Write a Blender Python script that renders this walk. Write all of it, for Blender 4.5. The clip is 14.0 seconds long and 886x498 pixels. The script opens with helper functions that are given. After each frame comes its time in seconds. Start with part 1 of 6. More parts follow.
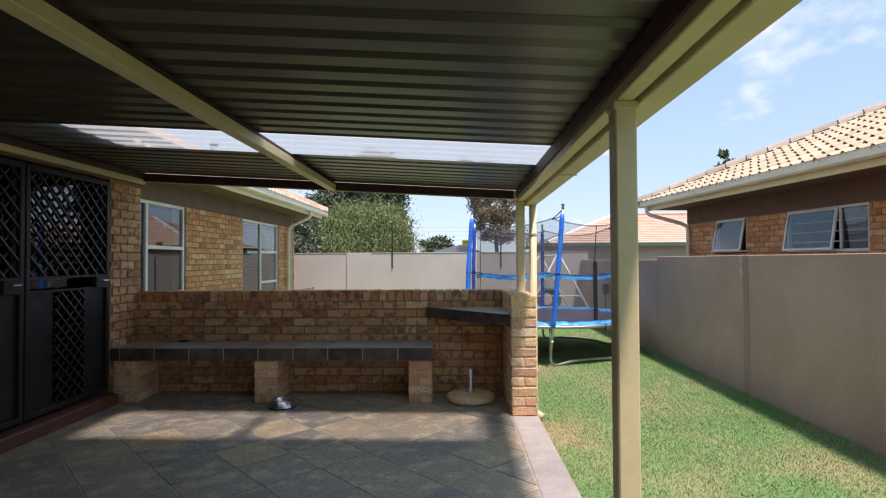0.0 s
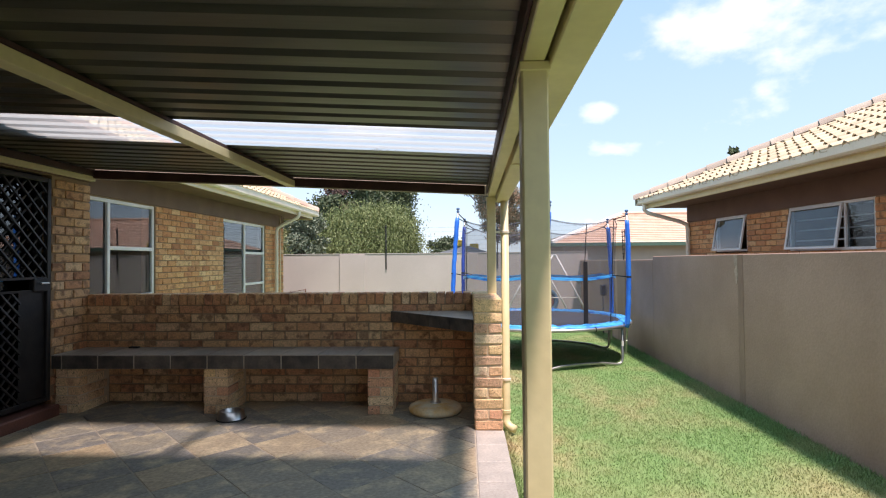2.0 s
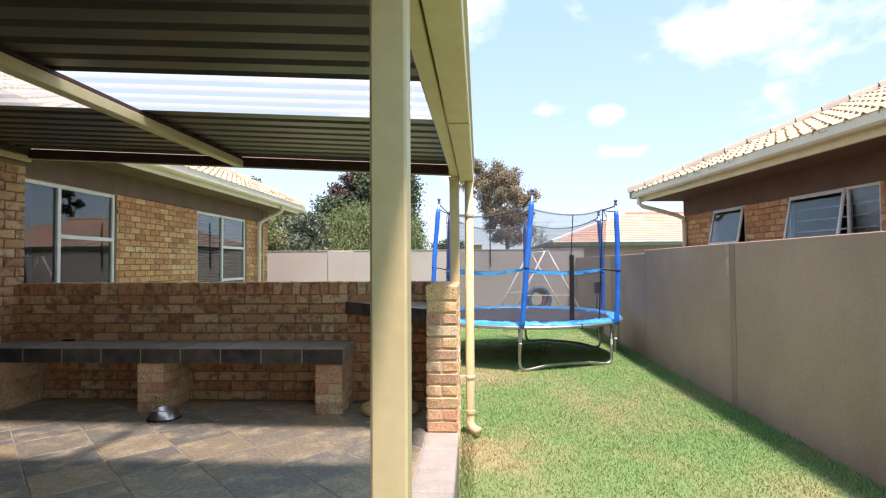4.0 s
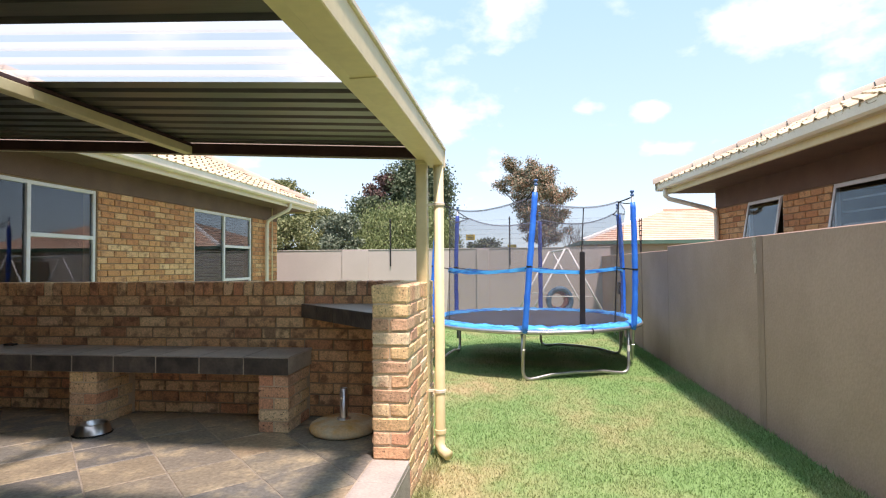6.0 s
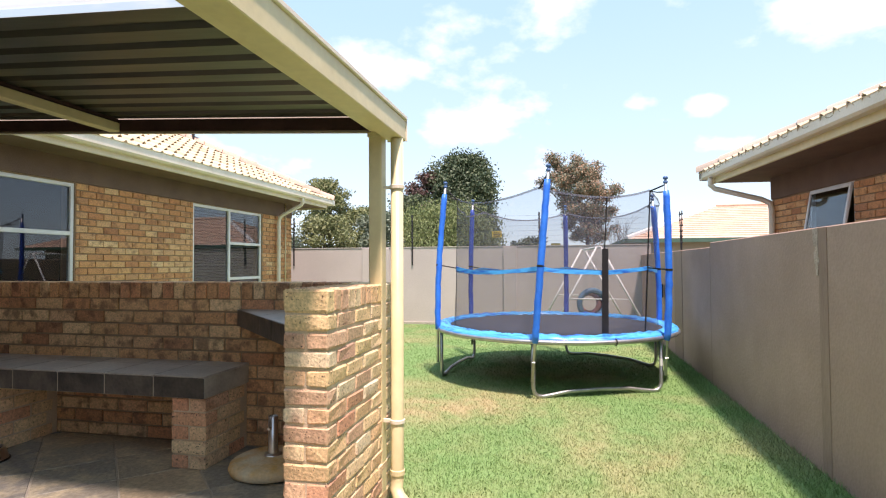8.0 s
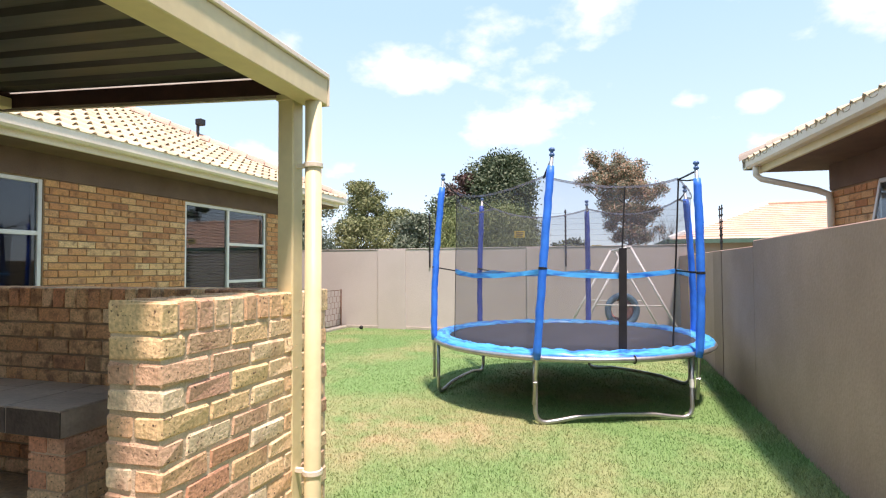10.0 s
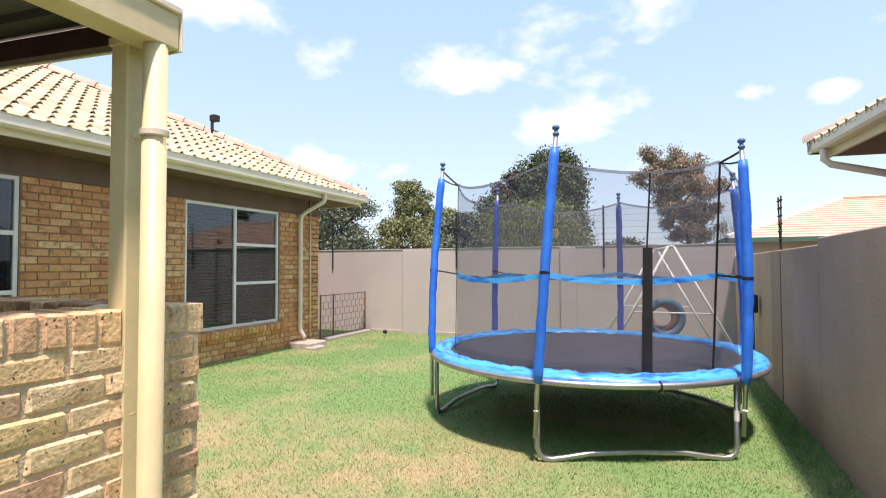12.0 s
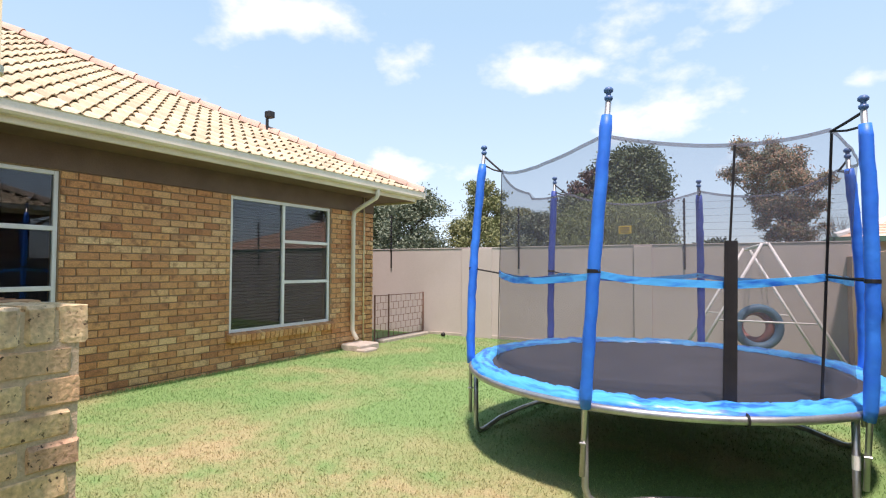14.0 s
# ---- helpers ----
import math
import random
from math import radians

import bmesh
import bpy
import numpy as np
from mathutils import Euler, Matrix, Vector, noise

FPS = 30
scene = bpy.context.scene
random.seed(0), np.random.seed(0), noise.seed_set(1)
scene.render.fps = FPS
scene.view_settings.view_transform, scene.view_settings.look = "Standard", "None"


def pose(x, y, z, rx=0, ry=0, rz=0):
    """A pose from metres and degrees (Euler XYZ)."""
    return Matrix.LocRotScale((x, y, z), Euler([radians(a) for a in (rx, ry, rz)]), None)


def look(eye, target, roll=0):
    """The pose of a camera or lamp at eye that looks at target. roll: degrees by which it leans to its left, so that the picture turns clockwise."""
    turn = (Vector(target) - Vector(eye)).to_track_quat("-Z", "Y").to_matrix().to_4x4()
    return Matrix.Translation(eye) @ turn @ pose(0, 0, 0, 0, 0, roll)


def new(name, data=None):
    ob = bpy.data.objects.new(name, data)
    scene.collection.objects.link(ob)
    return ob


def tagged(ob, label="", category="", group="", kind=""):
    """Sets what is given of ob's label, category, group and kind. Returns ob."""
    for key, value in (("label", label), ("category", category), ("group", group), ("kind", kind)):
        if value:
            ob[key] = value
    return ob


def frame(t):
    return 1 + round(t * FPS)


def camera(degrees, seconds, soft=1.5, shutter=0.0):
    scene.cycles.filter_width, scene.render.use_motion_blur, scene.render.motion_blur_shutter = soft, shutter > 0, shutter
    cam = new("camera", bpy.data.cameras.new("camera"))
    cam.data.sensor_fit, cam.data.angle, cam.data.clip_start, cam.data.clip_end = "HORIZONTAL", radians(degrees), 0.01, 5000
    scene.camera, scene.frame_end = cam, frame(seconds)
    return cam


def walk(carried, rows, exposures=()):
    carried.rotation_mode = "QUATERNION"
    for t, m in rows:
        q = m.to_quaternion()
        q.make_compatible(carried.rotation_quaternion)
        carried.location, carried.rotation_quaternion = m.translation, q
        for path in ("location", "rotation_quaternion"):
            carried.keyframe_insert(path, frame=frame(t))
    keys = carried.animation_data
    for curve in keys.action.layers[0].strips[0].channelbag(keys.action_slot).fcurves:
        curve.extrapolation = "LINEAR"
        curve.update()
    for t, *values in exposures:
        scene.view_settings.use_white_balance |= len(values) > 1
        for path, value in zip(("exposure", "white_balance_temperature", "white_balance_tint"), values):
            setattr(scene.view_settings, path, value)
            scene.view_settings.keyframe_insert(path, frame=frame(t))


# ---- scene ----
cam = camera(78.9, 14.0, soft=1.15)
PATH = [
    (0, (0.007, -0.184, 1.352), (-0.037, 1.815, 1.393), -0.3),
    (0.5, (0.098, -0.11, 1.361), (0.044, 1.889, 1.402), -0.4),
    (1, (0.205, -0.023, 1.357), (0.144, 1.976, 1.399), -0.4),
    (1.5, (0.339, 0.073, 1.352), (0.264, 2.071, 1.397), -0.4),
    (2, (0.437, 0.209, 1.343), (0.351, 2.207, 1.388), -0.5),
    (2.5, (0.507, 0.37, 1.33), (0.416, 2.367, 1.379), -0.5),
    (3, (0.579, 0.494, 1.303), (0.486, 2.491, 1.354), -0.5),
    (3.5, (0.698, 0.574, 1.224), (0.6, 2.571, 1.278), -0.4),
    (6, (1.347, 1.329, 1.164), (1.089, 3.312, 1.222), -0.5),
    (6.5, (1.442, 1.572, 1.152), (1.137, 3.548, 1.212), -0.4),
    (7, (1.538, 1.799, 1.153), (1.191, 3.768, 1.213), -0.4),
    (7.5, (1.644, 2.024, 1.155), (1.253, 3.985, 1.216), -0.4),
    (8, (1.752, 2.237, 1.154), (1.323, 4.19, 1.21), -0.3),
    (10.5, (2.171, 3.375, 1.148), (1.545, 5.273, 1.217), -0.3),
    (11, (2.271, 3.62, 1.163), (1.598, 5.502, 1.232), -0.3),
    (11.5, (2.311, 3.831, 1.165), (1.602, 5.7, 1.23), -0.3),
    (12, (2.345, 4.039, 1.172), (1.582, 5.887, 1.238), -0.2),
    (12.5, (2.385, 4.251, 1.158), (1.555, 6.069, 1.227), -0.1),
    (13, (2.415, 4.418, 1.158), (1.512, 6.201, 1.226), -0.0),
    (13.5, (2.411, 4.605, 1.134), (1.443, 6.354, 1.208), 0.2),
    (14, (2.374, 4.779, 1.145), (1.357, 6.5, 1.215), 0.2),
]
walk(cam, [(t, look(eye, target, roll)) for t, eye, target, roll in PATH],
     exposures=[(0, 0.25, 6850, 31), (2, 0.48, 7000, 31), (3, 0.6, 7050, 31), (6, 0.66, 7200, 32), (8, 0.68, 7250, 33), (11, 0.58, 7250, 33), (14, 0.44, 7150, 33)])


# ---- world and sun ----
SUN_DIR = Vector((0.19, -0.33, 1.0)).normalized()
world = bpy.data.worlds.new("world")
scene.world = world
world.use_nodes = True
wn, wl = world.node_tree.nodes, world.node_tree.links
wn.clear()
sky = wn.new("ShaderNodeTexSky")
sky.sky_type, sky.sun_disc = "NISHITA", False
sky.sun_elevation = math.asin(SUN_DIR.z)
sky.altitude = 1500
sky.sun_rotation = math.atan2(SUN_DIR.x, SUN_DIR.y)
sky.air_density, sky.dust_density, sky.ozone_density = 1.0, 1.6, 1.0
co = wn.new("ShaderNodeTexCoord")
sep = wn.new("ShaderNodeSeparateXYZ")
wl.new(co.outputs["Generated"], sep.inputs["Vector"])


def sky_math(op, a, b=0.0, clamp=False):
    """One step of arithmetic on sockets or numbers."""
    nd = wn.new("ShaderNodeMath")
    nd.operation, nd.use_clamp = op, clamp
    for k, q in enumerate((a, b)):
        if isinstance(q, (int, float)):
            nd.inputs[k].default_value = q
        else:
            wl.new(q, nd.inputs[k])
    return nd.outputs["Value"]


azimuth = sky_math("MULTIPLY", sky_math("ARCTAN2", sep.outputs["X"], sep.outputs["Y"]), 180 / math.pi)
height = sky_math("MULTIPLY", sky_math("ARCSINE", sep.outputs["Z"]), 180 / math.pi)
# cumulus banks: azimuth, height and half sizes in degrees
CLOUDS = ((-7.5, 16.0, 11.0, 5.5), (-19.5, 19.6, 8.0, 3.2), (-12.5, 23.6, 5.5, 3.6), (7.9, 15.7, 2.7, 1.5), (14.0, 14.8, 2.6, 1.4),
          (-50.0, 24.0, 13.0, 4.5), (-35.0, 9.5, 10.0, 3.5), (26.0, 21.5, 13.0, 5.5), (37.0, 18.5, 6.0, 4.0), (17.0, 11.3, 6.0, 1.8),
          (-0.7, 25.5, 5.5, 4.5), (-2.0, 5.0, 9.0, 3.0), (62.0, 26.0, 14.0, 6.0), (120.0, 24.0, 22.0, 8.0), (-110.0, 30.0, 24.0, 9.0), (170.0, 35.0, 26.0, 9.0), (-70.0, 52.0, 20.0, 9.0))
banks = 0.0
for az, el, wide, tall in CLOUDS:
    du = sky_math("DIVIDE", sky_math("SUBTRACT", azimuth, az), wide)
    dv = sky_math("DIVIDE", sky_math("SUBTRACT", height, el), tall)
    r2 = sky_math("ADD", sky_math("MULTIPLY", du, du), sky_math("MULTIPLY", dv, dv))
    banks = sky_math("MAXIMUM", banks, sky_math("SUBTRACT", 1.0, sky_math("SQRT", r2)))
mp = wn.new("ShaderNodeMapping")
mp.inputs["Scale"].default_value = (1.0, 1.0, 1.7)
n1 = wn.new("ShaderNodeTexNoise")
n1.inputs["Scale"].default_value, n1.inputs["Detail"].default_value, n1.inputs["Roughness"].default_value = 7.5, 7.0, 0.55
wl.new(co.outputs["Generated"], mp.inputs["Vector"])
wl.new(mp.outputs["Vector"], n1.inputs["Vector"])
low = wn.new("ShaderNodeMapRange")
low.inputs["From Min"].default_value, low.inputs["From Max"].default_value = 0.0, 0.42
low.inputs["To Min"].default_value, low.inputs["To Max"].default_value = 0.20, 0.02
wl.new(sep.outputs["Z"], low.inputs["Value"])
ragged = sky_math("ADD", banks, sky_math("MULTIPLY", sky_math("SUBTRACT", n1.outputs["Fac"], 0.5), 3.4))
cr = wn.new("ShaderNodeMapRange")
cr.interpolation_type = "SMOOTHSTEP"
cr.inputs["From Min"].default_value, cr.inputs["From Max"].default_value = 0.16, 1.35
wl.new(ragged, cr.inputs["Value"])
veil = sky_math("MAXIMUM", sky_math("MULTIPLY", cr.outputs["Result"], 0.82), low.outputs["Result"])
hz = wn.new("ShaderNodeMix")
hz.data_type = "RGBA"
hz.inputs["Factor"].default_value = 0.62
hz.inputs["B"].default_value = (2.5, 4.85, 5.95, 1)
mxs = wn.new("ShaderNodeMix")
mxs.data_type = "RGBA"
mxs.inputs["B"].default_value = (6.2, 7.0, 7.25, 1)
bgd = wn.new("ShaderNodeBackground")
bgd.inputs["Strength"].default_value = 0.15
wo = wn.new("ShaderNodeOutputWorld")
wl.new(veil, mxs.inputs["Factor"])
wl.new(sky.outputs["Color"], hz.inputs["A"])
wl.new(hz.outputs["Result"], mxs.inputs["A"])
wl.new(mxs.outputs["Result"], bgd.inputs["Color"])
wl.new(bgd.outputs["Background"], wo.inputs["Surface"])

sun = new("sun", bpy.data.lights.new("sun", "SUN"))
sun.data.energy, sun.data.angle, sun.data.color = 4.3, radians(4.0), (1.0, 0.95, 0.88)
sun.matrix_world = look((0, 0, 30), Vector((0, 0, 30)) - SUN_DIR)


# ---- materials ----
def rgb(c):
    return (*c, 1.0)


def mat(name, c1, c2, scale=6.0, rough=0.7, metal=0.0, bump=0.0, bump_scale=60.0, fine=0.0, spread=(0.35, 0.65),
        rand=0.0, rough2=None, spec=0.5, stretch=(1, 1, 1)):
    """Two colours mixed by a cloudy noise in world metres, a fine grain, a relief, and a shift of brightness from piece to piece."""
    m = bpy.data.materials.new(name)
    m.use_nodes = True
    n, l = m.node_tree.nodes, m.node_tree.links
    b = n["Principled BSDF"]
    geo = n.new("ShaderNodeNewGeometry")
    ma = n.new("ShaderNodeMapping")
    ma.inputs["Scale"].default_value = stretch
    l.new(geo.outputs["Position"], ma.inputs["Vector"])
    no = n.new("ShaderNodeTexNoise")
    no.inputs["Scale"].default_value, no.inputs["Detail"].default_value = scale, 6.0
    l.new(ma.outputs["Vector"], no.inputs["Vector"])
    ra = n.new("ShaderNodeMapRange")
    ra.inputs["From Min"].default_value, ra.inputs["From Max"].default_value = spread
    l.new(no.outputs["Fac"], ra.inputs["Value"])
    mx = n.new("ShaderNodeMix")
    mx.data_type = "RGBA"
    mx.inputs["A"].default_value, mx.inputs["B"].default_value = rgb(c1), rgb(c2)
    l.new(ra.outputs["Result"], mx.inputs["Factor"])
    col = mx.outputs["Result"]
    f2 = n.new("ShaderNodeTexNoise")
    f2.inputs["Scale"].default_value, f2.inputs["Detail"].default_value = bump_scale, 5.0
    l.new(ma.outputs["Vector"], f2.inputs["Vector"])
    if fine:
        hs = n.new("ShaderNodeHueSaturation")
        mr = n.new("ShaderNodeMapRange")
        mr.inputs["From Min"].default_value, mr.inputs["From Max"].default_value = 0.25, 0.75
        mr.inputs["To Min"].default_value, mr.inputs["To Max"].default_value = 1 - fine, 1 + fine
        l.new(f2.outputs["Fac"], mr.inputs["Value"])
        l.new(mr.outputs["Result"], hs.inputs["Value"])
        l.new(col, hs.inputs["Color"])
        col = hs.outputs["Color"]
    if rand:
        hs = n.new("ShaderNodeHueSaturation")
        mr = n.new("ShaderNodeMapRange")
        mr.inputs["To Min"].default_value, mr.inputs["To Max"].default_value = 1 - rand, 1 + rand
        l.new(piece_random(n, l), mr.inputs["Value"])
        l.new(mr.outputs["Result"], hs.inputs["Value"])
        l.new(col, hs.inputs["Color"])
        col = hs.outputs["Color"]
    l.new(col, b.inputs["Base Color"])
    b.inputs["Metallic"].default_value, b.inputs["Roughness"].default_value = metal, rough
    b.inputs["Specular IOR Level"].default_value = spec
    if rough2 is not None:
        mr = n.new("ShaderNodeMapRange")
        mr.inputs["To Min"].default_value, mr.inputs["To Max"].default_value = rough, rough2
        l.new(f2.outputs["Fac"], mr.inputs["Value"])
        l.new(mr.outputs["Result"], b.inputs["Roughness"])
    if bump:
        bp = n.new("ShaderNodeBump")
        bp.inputs["Strength"].default_value, bp.inputs["Distance"].default_value = bump, 0.01
        l.new(f2.outputs["Fac"], bp.inputs["Height"])
        l.new(bp.outputs["Normal"], b.inputs["Normal"])
    return m


def piece_random(n, l):
    """A number from 0 to 1 that differs from piece to piece, whether pieces are objects or islands."""
    oi, ge = n.new("ShaderNodeObjectInfo"), n.new("ShaderNodeNewGeometry")
    ad, fr = n.new("ShaderNodeMath"), n.new("ShaderNodeMath")
    ad.operation, fr.operation = "ADD", "FRACT"
    l.new(oi.outputs["Random"], ad.inputs[0])
    l.new(ge.outputs["Random Per Island"], ad.inputs[1])
    l.new(ad.outputs["Value"], fr.inputs[0])
    return fr.outputs["Value"]


def ramp_mat(name, stops, blotch, blotch_amount, scale, rough, bump, bump_scale=90.0, pits=0.0, rough2=None, edge=(0.48, 0.68)):
    """A colour chosen piece by piece from a ramp, blotched by noise in world metres, with grain and pits."""
    m = bpy.data.materials.new(name)
    m.use_nodes = True
    n, l = m.node_tree.nodes, m.node_tree.links
    b = n["Principled BSDF"]
    r = n.new("ShaderNodeValToRGB")
    r.color_ramp.interpolation = "LINEAR"
    els = r.color_ramp.elements
    els[0].position, els[0].color = stops[0][0], rgb(stops[0][1])
    els[1].position, els[1].color = stops[-1][0], rgb(stops[-1][1])
    for p, c in stops[1:-1]:
        els.new(p).color = rgb(c)
    geo = n.new("ShaderNodeNewGeometry")
    pr = piece_random(n, l)
    no = n.new("ShaderNodeTexNoise")
    no.inputs["Scale"].default_value, no.inputs["Detail"].default_value = scale, 5.0
    no.noise_dimensions = "4D"
    mu = n.new("ShaderNodeMath")
    mu.operation = "MULTIPLY"
    mu.inputs[1].default_value = 37.0
    l.new(pr, mu.inputs[0])
    l.new(mu.outputs["Value"], no.inputs["W"])
    l.new(geo.outputs["Position"], no.inputs["Vector"])
    l.new(pr, r.inputs["Fac"])
    mr = n.new("ShaderNodeMapRange")
    mr.inputs["From Min"].default_value, mr.inputs["From Max"].default_value = edge
    mr.inputs["To Max"].default_value = blotch_amount
    l.new(no.outputs["Fac"], mr.inputs["Value"])
    mx = n.new("ShaderNodeMix")
    mx.data_type = "RGBA"
    mx.inputs["B"].default_value = rgb(blotch)
    l.new(r.outputs["Color"], mx.inputs["A"])
    l.new(mr.outputs["Result"], mx.inputs["Factor"])
    fi = n.new("ShaderNodeTexNoise")
    fi.inputs["Scale"].default_value, fi.inputs["Detail"].default_value = bump_scale, 6.0
    l.new(geo.outputs["Position"], fi.inputs["Vector"])
    m2 = n.new("ShaderNodeMapRange")
    m2.inputs["From Min"].default_value, m2.inputs["From Max"].default_value = 0.3, 0.7
    m2.inputs["To Min"].default_value, m2.inputs["To Max"].default_value = 0.72, 1.22
    l.new(fi.outputs["Fac"], m2.inputs["Value"])
    hs = n.new("ShaderNodeHueSaturation")
    l.new(mx.outputs["Result"], hs.inputs["Color"])
    l.new(m2.outputs["Result"], hs.inputs["Value"])
    col = hs.outputs["Color"]
    if pits:
        vo = n.new("ShaderNodeTexNoise")
        vo.inputs["Scale"].default_value, vo.inputs["Detail"].default_value = 75.0, 3.0
        l.new(geo.outputs["Position"], vo.inputs["Vector"])
        m3 = n.new("ShaderNodeMapRange")
        m3.inputs["From Min"].default_value, m3.inputs["From Max"].default_value = 0.63, 0.70
        m3.inputs["To Max"].default_value = pits
        l.new(vo.outputs["Fac"], m3.inputs["Value"])
        mp2 = n.new("ShaderNodeMix")
        mp2.data_type = "RGBA"
        mp2.inputs["B"].default_value = (0.06, 0.035, 0.025, 1)
        l.new(col, mp2.inputs["A"])
        l.new(m3.outputs["Result"], mp2.inputs["Factor"])
        col = mp2.outputs["Result"]
    l.new(col, b.inputs["Base Color"])
    b.inputs["Roughness"].default_value = rough
    if rough2 is not None:
        m4 = n.new("ShaderNodeMapRange")
        m4.inputs["To Min"].default_value, m4.inputs["To Max"].default_value = rough, rough2
        l.new(no.outputs["Fac"], m4.inputs["Value"])
        l.new(m4.outputs["Result"], b.inputs["Roughness"])
    bp = n.new("ShaderNodeBump")
    bp.inputs["Strength"].default_value, bp.inputs["Distance"].default_value = bump, 0.006
    l.new(fi.outputs["Fac"], bp.inputs["Height"])
    l.new(bp.outputs["Normal"], b.inputs["Normal"])
    return m


BRICK = ramp_mat("brick", [(0.0, (0.76, 0.41, 0.18)), (0.2, (0.64, 0.29, 0.12)), (0.36, (0.82, 0.49, 0.24)), (0.52, (0.50, 0.205, 0.09)),
                           (0.66, (0.73, 0.36, 0.15)), (0.84, (0.61, 0.26, 0.11)), (1.0, (0.83, 0.545, 0.285))],
                 (0.25, 0.10, 0.05), 0.72, 13.0, 0.85, 0.6, pits=0.7, edge=(0.51, 0.70))
BRICK_DARK = ramp_mat("burnt_brick", [(0.0, (0.76, 0.47, 0.24)), (0.2, (0.60, 0.315, 0.15)), (0.36, (0.81, 0.54, 0.29)), (0.52, (0.52, 0.24, 0.12)),
                                      (0.66, (0.72, 0.41, 0.195)), (0.84, (0.62, 0.275, 0.14)), (1.0, (0.83, 0.59, 0.34))],
                      (0.20, 0.088, 0.05), 0.72, 13.0, 0.85, 0.6, pits=0.7, edge=(0.50, 0.63))
BRICK_PALE = ramp_mat("pale_brick", [(0.0, (0.82, 0.60, 0.31)), (0.16, (0.72, 0.44, 0.25)), (0.32, (0.84, 0.66, 0.39)), (0.48, (0.62, 0.36, 0.24)), (0.60, (0.81, 0.60, 0.34)),
                                     (0.74, (0.66, 0.33, 0.20)), (0.86, (0.79, 0.56, 0.30)), (1.0, (0.82, 0.66, 0.45))],
                      (0.42, 0.22, 0.14), 0.65, 11.0, 0.88, 0.75, 70.0, pits=0.95, edge=(0.53, 0.70))
MORTAR = mat("mortar", (0.68, 0.53, 0.37), (0.56, 0.43, 0.29), 5, 0.95, bump=0.5, bump_scale=120, fine=0.15)
MORTAR_DARK = mat("brown_mortar", (0.37, 0.25, 0.15), (0.28, 0.185, 0.11), 5, 0.95, bump=0.5, bump_scale=120, fine=0.15)
SLATE = ramp_mat("slate_tile", [(0.0, (0.21, 0.205, 0.19)), (0.3, (0.33, 0.30, 0.235)), (0.5, (0.24, 0.235, 0.215)), (0.7, (0.43, 0.35, 0.235)), (0.85, (0.28, 0.275, 0.24)), (1.0, (0.47, 0.36, 0.23))],
                 (0.70, 0.58, 0.37), 0.75, 7.0, 0.34, 0.7, 40.0, rough2=0.56, edge=(0.48, 0.70))
SLATE_EDGE = mat("dark_edge_tile", (0.045, 0.041, 0.040), (0.105, 0.09, 0.075), 9, 0.38, bump=0.3, bump_scale=50, fine=0.2, rand=0.3)
SLATE_TOP = mat("bench_tile", (0.31, 0.285, 0.26), (0.42, 0.37, 0.32), 5, 0.3, bump=0.3, bump_scale=40, fine=0.15, rand=0.2)
GROUT = mat("grout", (0.50, 0.44, 0.35), (0.36, 0.31, 0.25), 8, 0.9, bump=0.3, fine=0.1)
PAVER = mat("edge_paver", (0.33, 0.31, 0.28), (0.41, 0.38, 0.34), 6, 0.6, bump=0.4, bump_scale=60, fine=0.15, rand=0.15)
CREAM = mat("cream_paint", (0.74, 0.64, 0.38), (0.68, 0.58, 0.33), 4, 0.45, bump=0.08, bump_scale=25, fine=0.05)
GUTTER = mat("gutter_paint", (0.84, 0.76, 0.62), (0.76, 0.68, 0.54), 3, 0.45, bump=0.05, fine=0.06)
BROWN = mat("brown_plaster", (0.16, 0.10, 0.074), (0.195, 0.125, 0.09), 3, 0.85, bump=0.25, bump_scale=70, fine=0.08)
MAROON = mat("maroon_timber", (0.055, 0.022, 0.02), (0.08, 0.035, 0.03), 6, 0.6, bump=0.2, fine=0.15)
SHEET = mat("roof_sheet", (0.125, 0.115, 0.095), (0.085, 0.079, 0.066), 2, 0.33, metal=0.5, bump=0.05, bump_scale=12, fine=0.12, stretch=(0.4, 3, 1))
PLASTER = mat("taupe_plaster", (0.46, 0.305, 0.238), (0.385, 0.25, 0.192), 1.3, 0.9, bump=0.35, bump_scale=45, fine=0.07)
PLASTER_STAIN = mat("stained_plaster", (0.30, 0.19, 0.142), (0.37, 0.245, 0.188), 2.2, 0.9, bump=0.35, bump_scale=45, fine=0.09, stretch=(1, 1, 0.3))
PLASTER_FAR = mat("grey_plaster", (0.53, 0.48, 0.445), (0.48, 0.435, 0.40), 1.1, 0.9, bump=0.3, bump_scale=45, fine=0.05)
PLASTER_CHIP = mat("chipped_plaster", (0.56, 0.43, 0.35), (0.38, 0.28, 0.22), 14, 0.95, bump=0.9, bump_scale=60, fine=0.2)
ROOF_TILE = mat("cream_roof_tile", (0.60, 0.50, 0.345), (0.50, 0.41, 0.28), 2.5, 0.8, bump=0.3, bump_scale=60, fine=0.12, rand=0.14)
RIDGE_TILE = mat("pink_ridge_tile", (0.62, 0.43, 0.34), (0.54, 0.36, 0.28), 3, 0.85, bump=0.3, fine=0.12, rand=0.12)
RIDGE_GREY = mat("grey_ridge_tile", (0.44, 0.38, 0.31), (0.34, 0.30, 0.25), 3, 0.85, bump=0.3, fine=0.12, rand=0.12)
ROOF_FAR = mat("terracotta_roof", (0.70, 0.49, 0.37), (0.63, 0.415, 0.305), 2, 0.85, bump=0.3, bump_scale=14, fine=0.12)
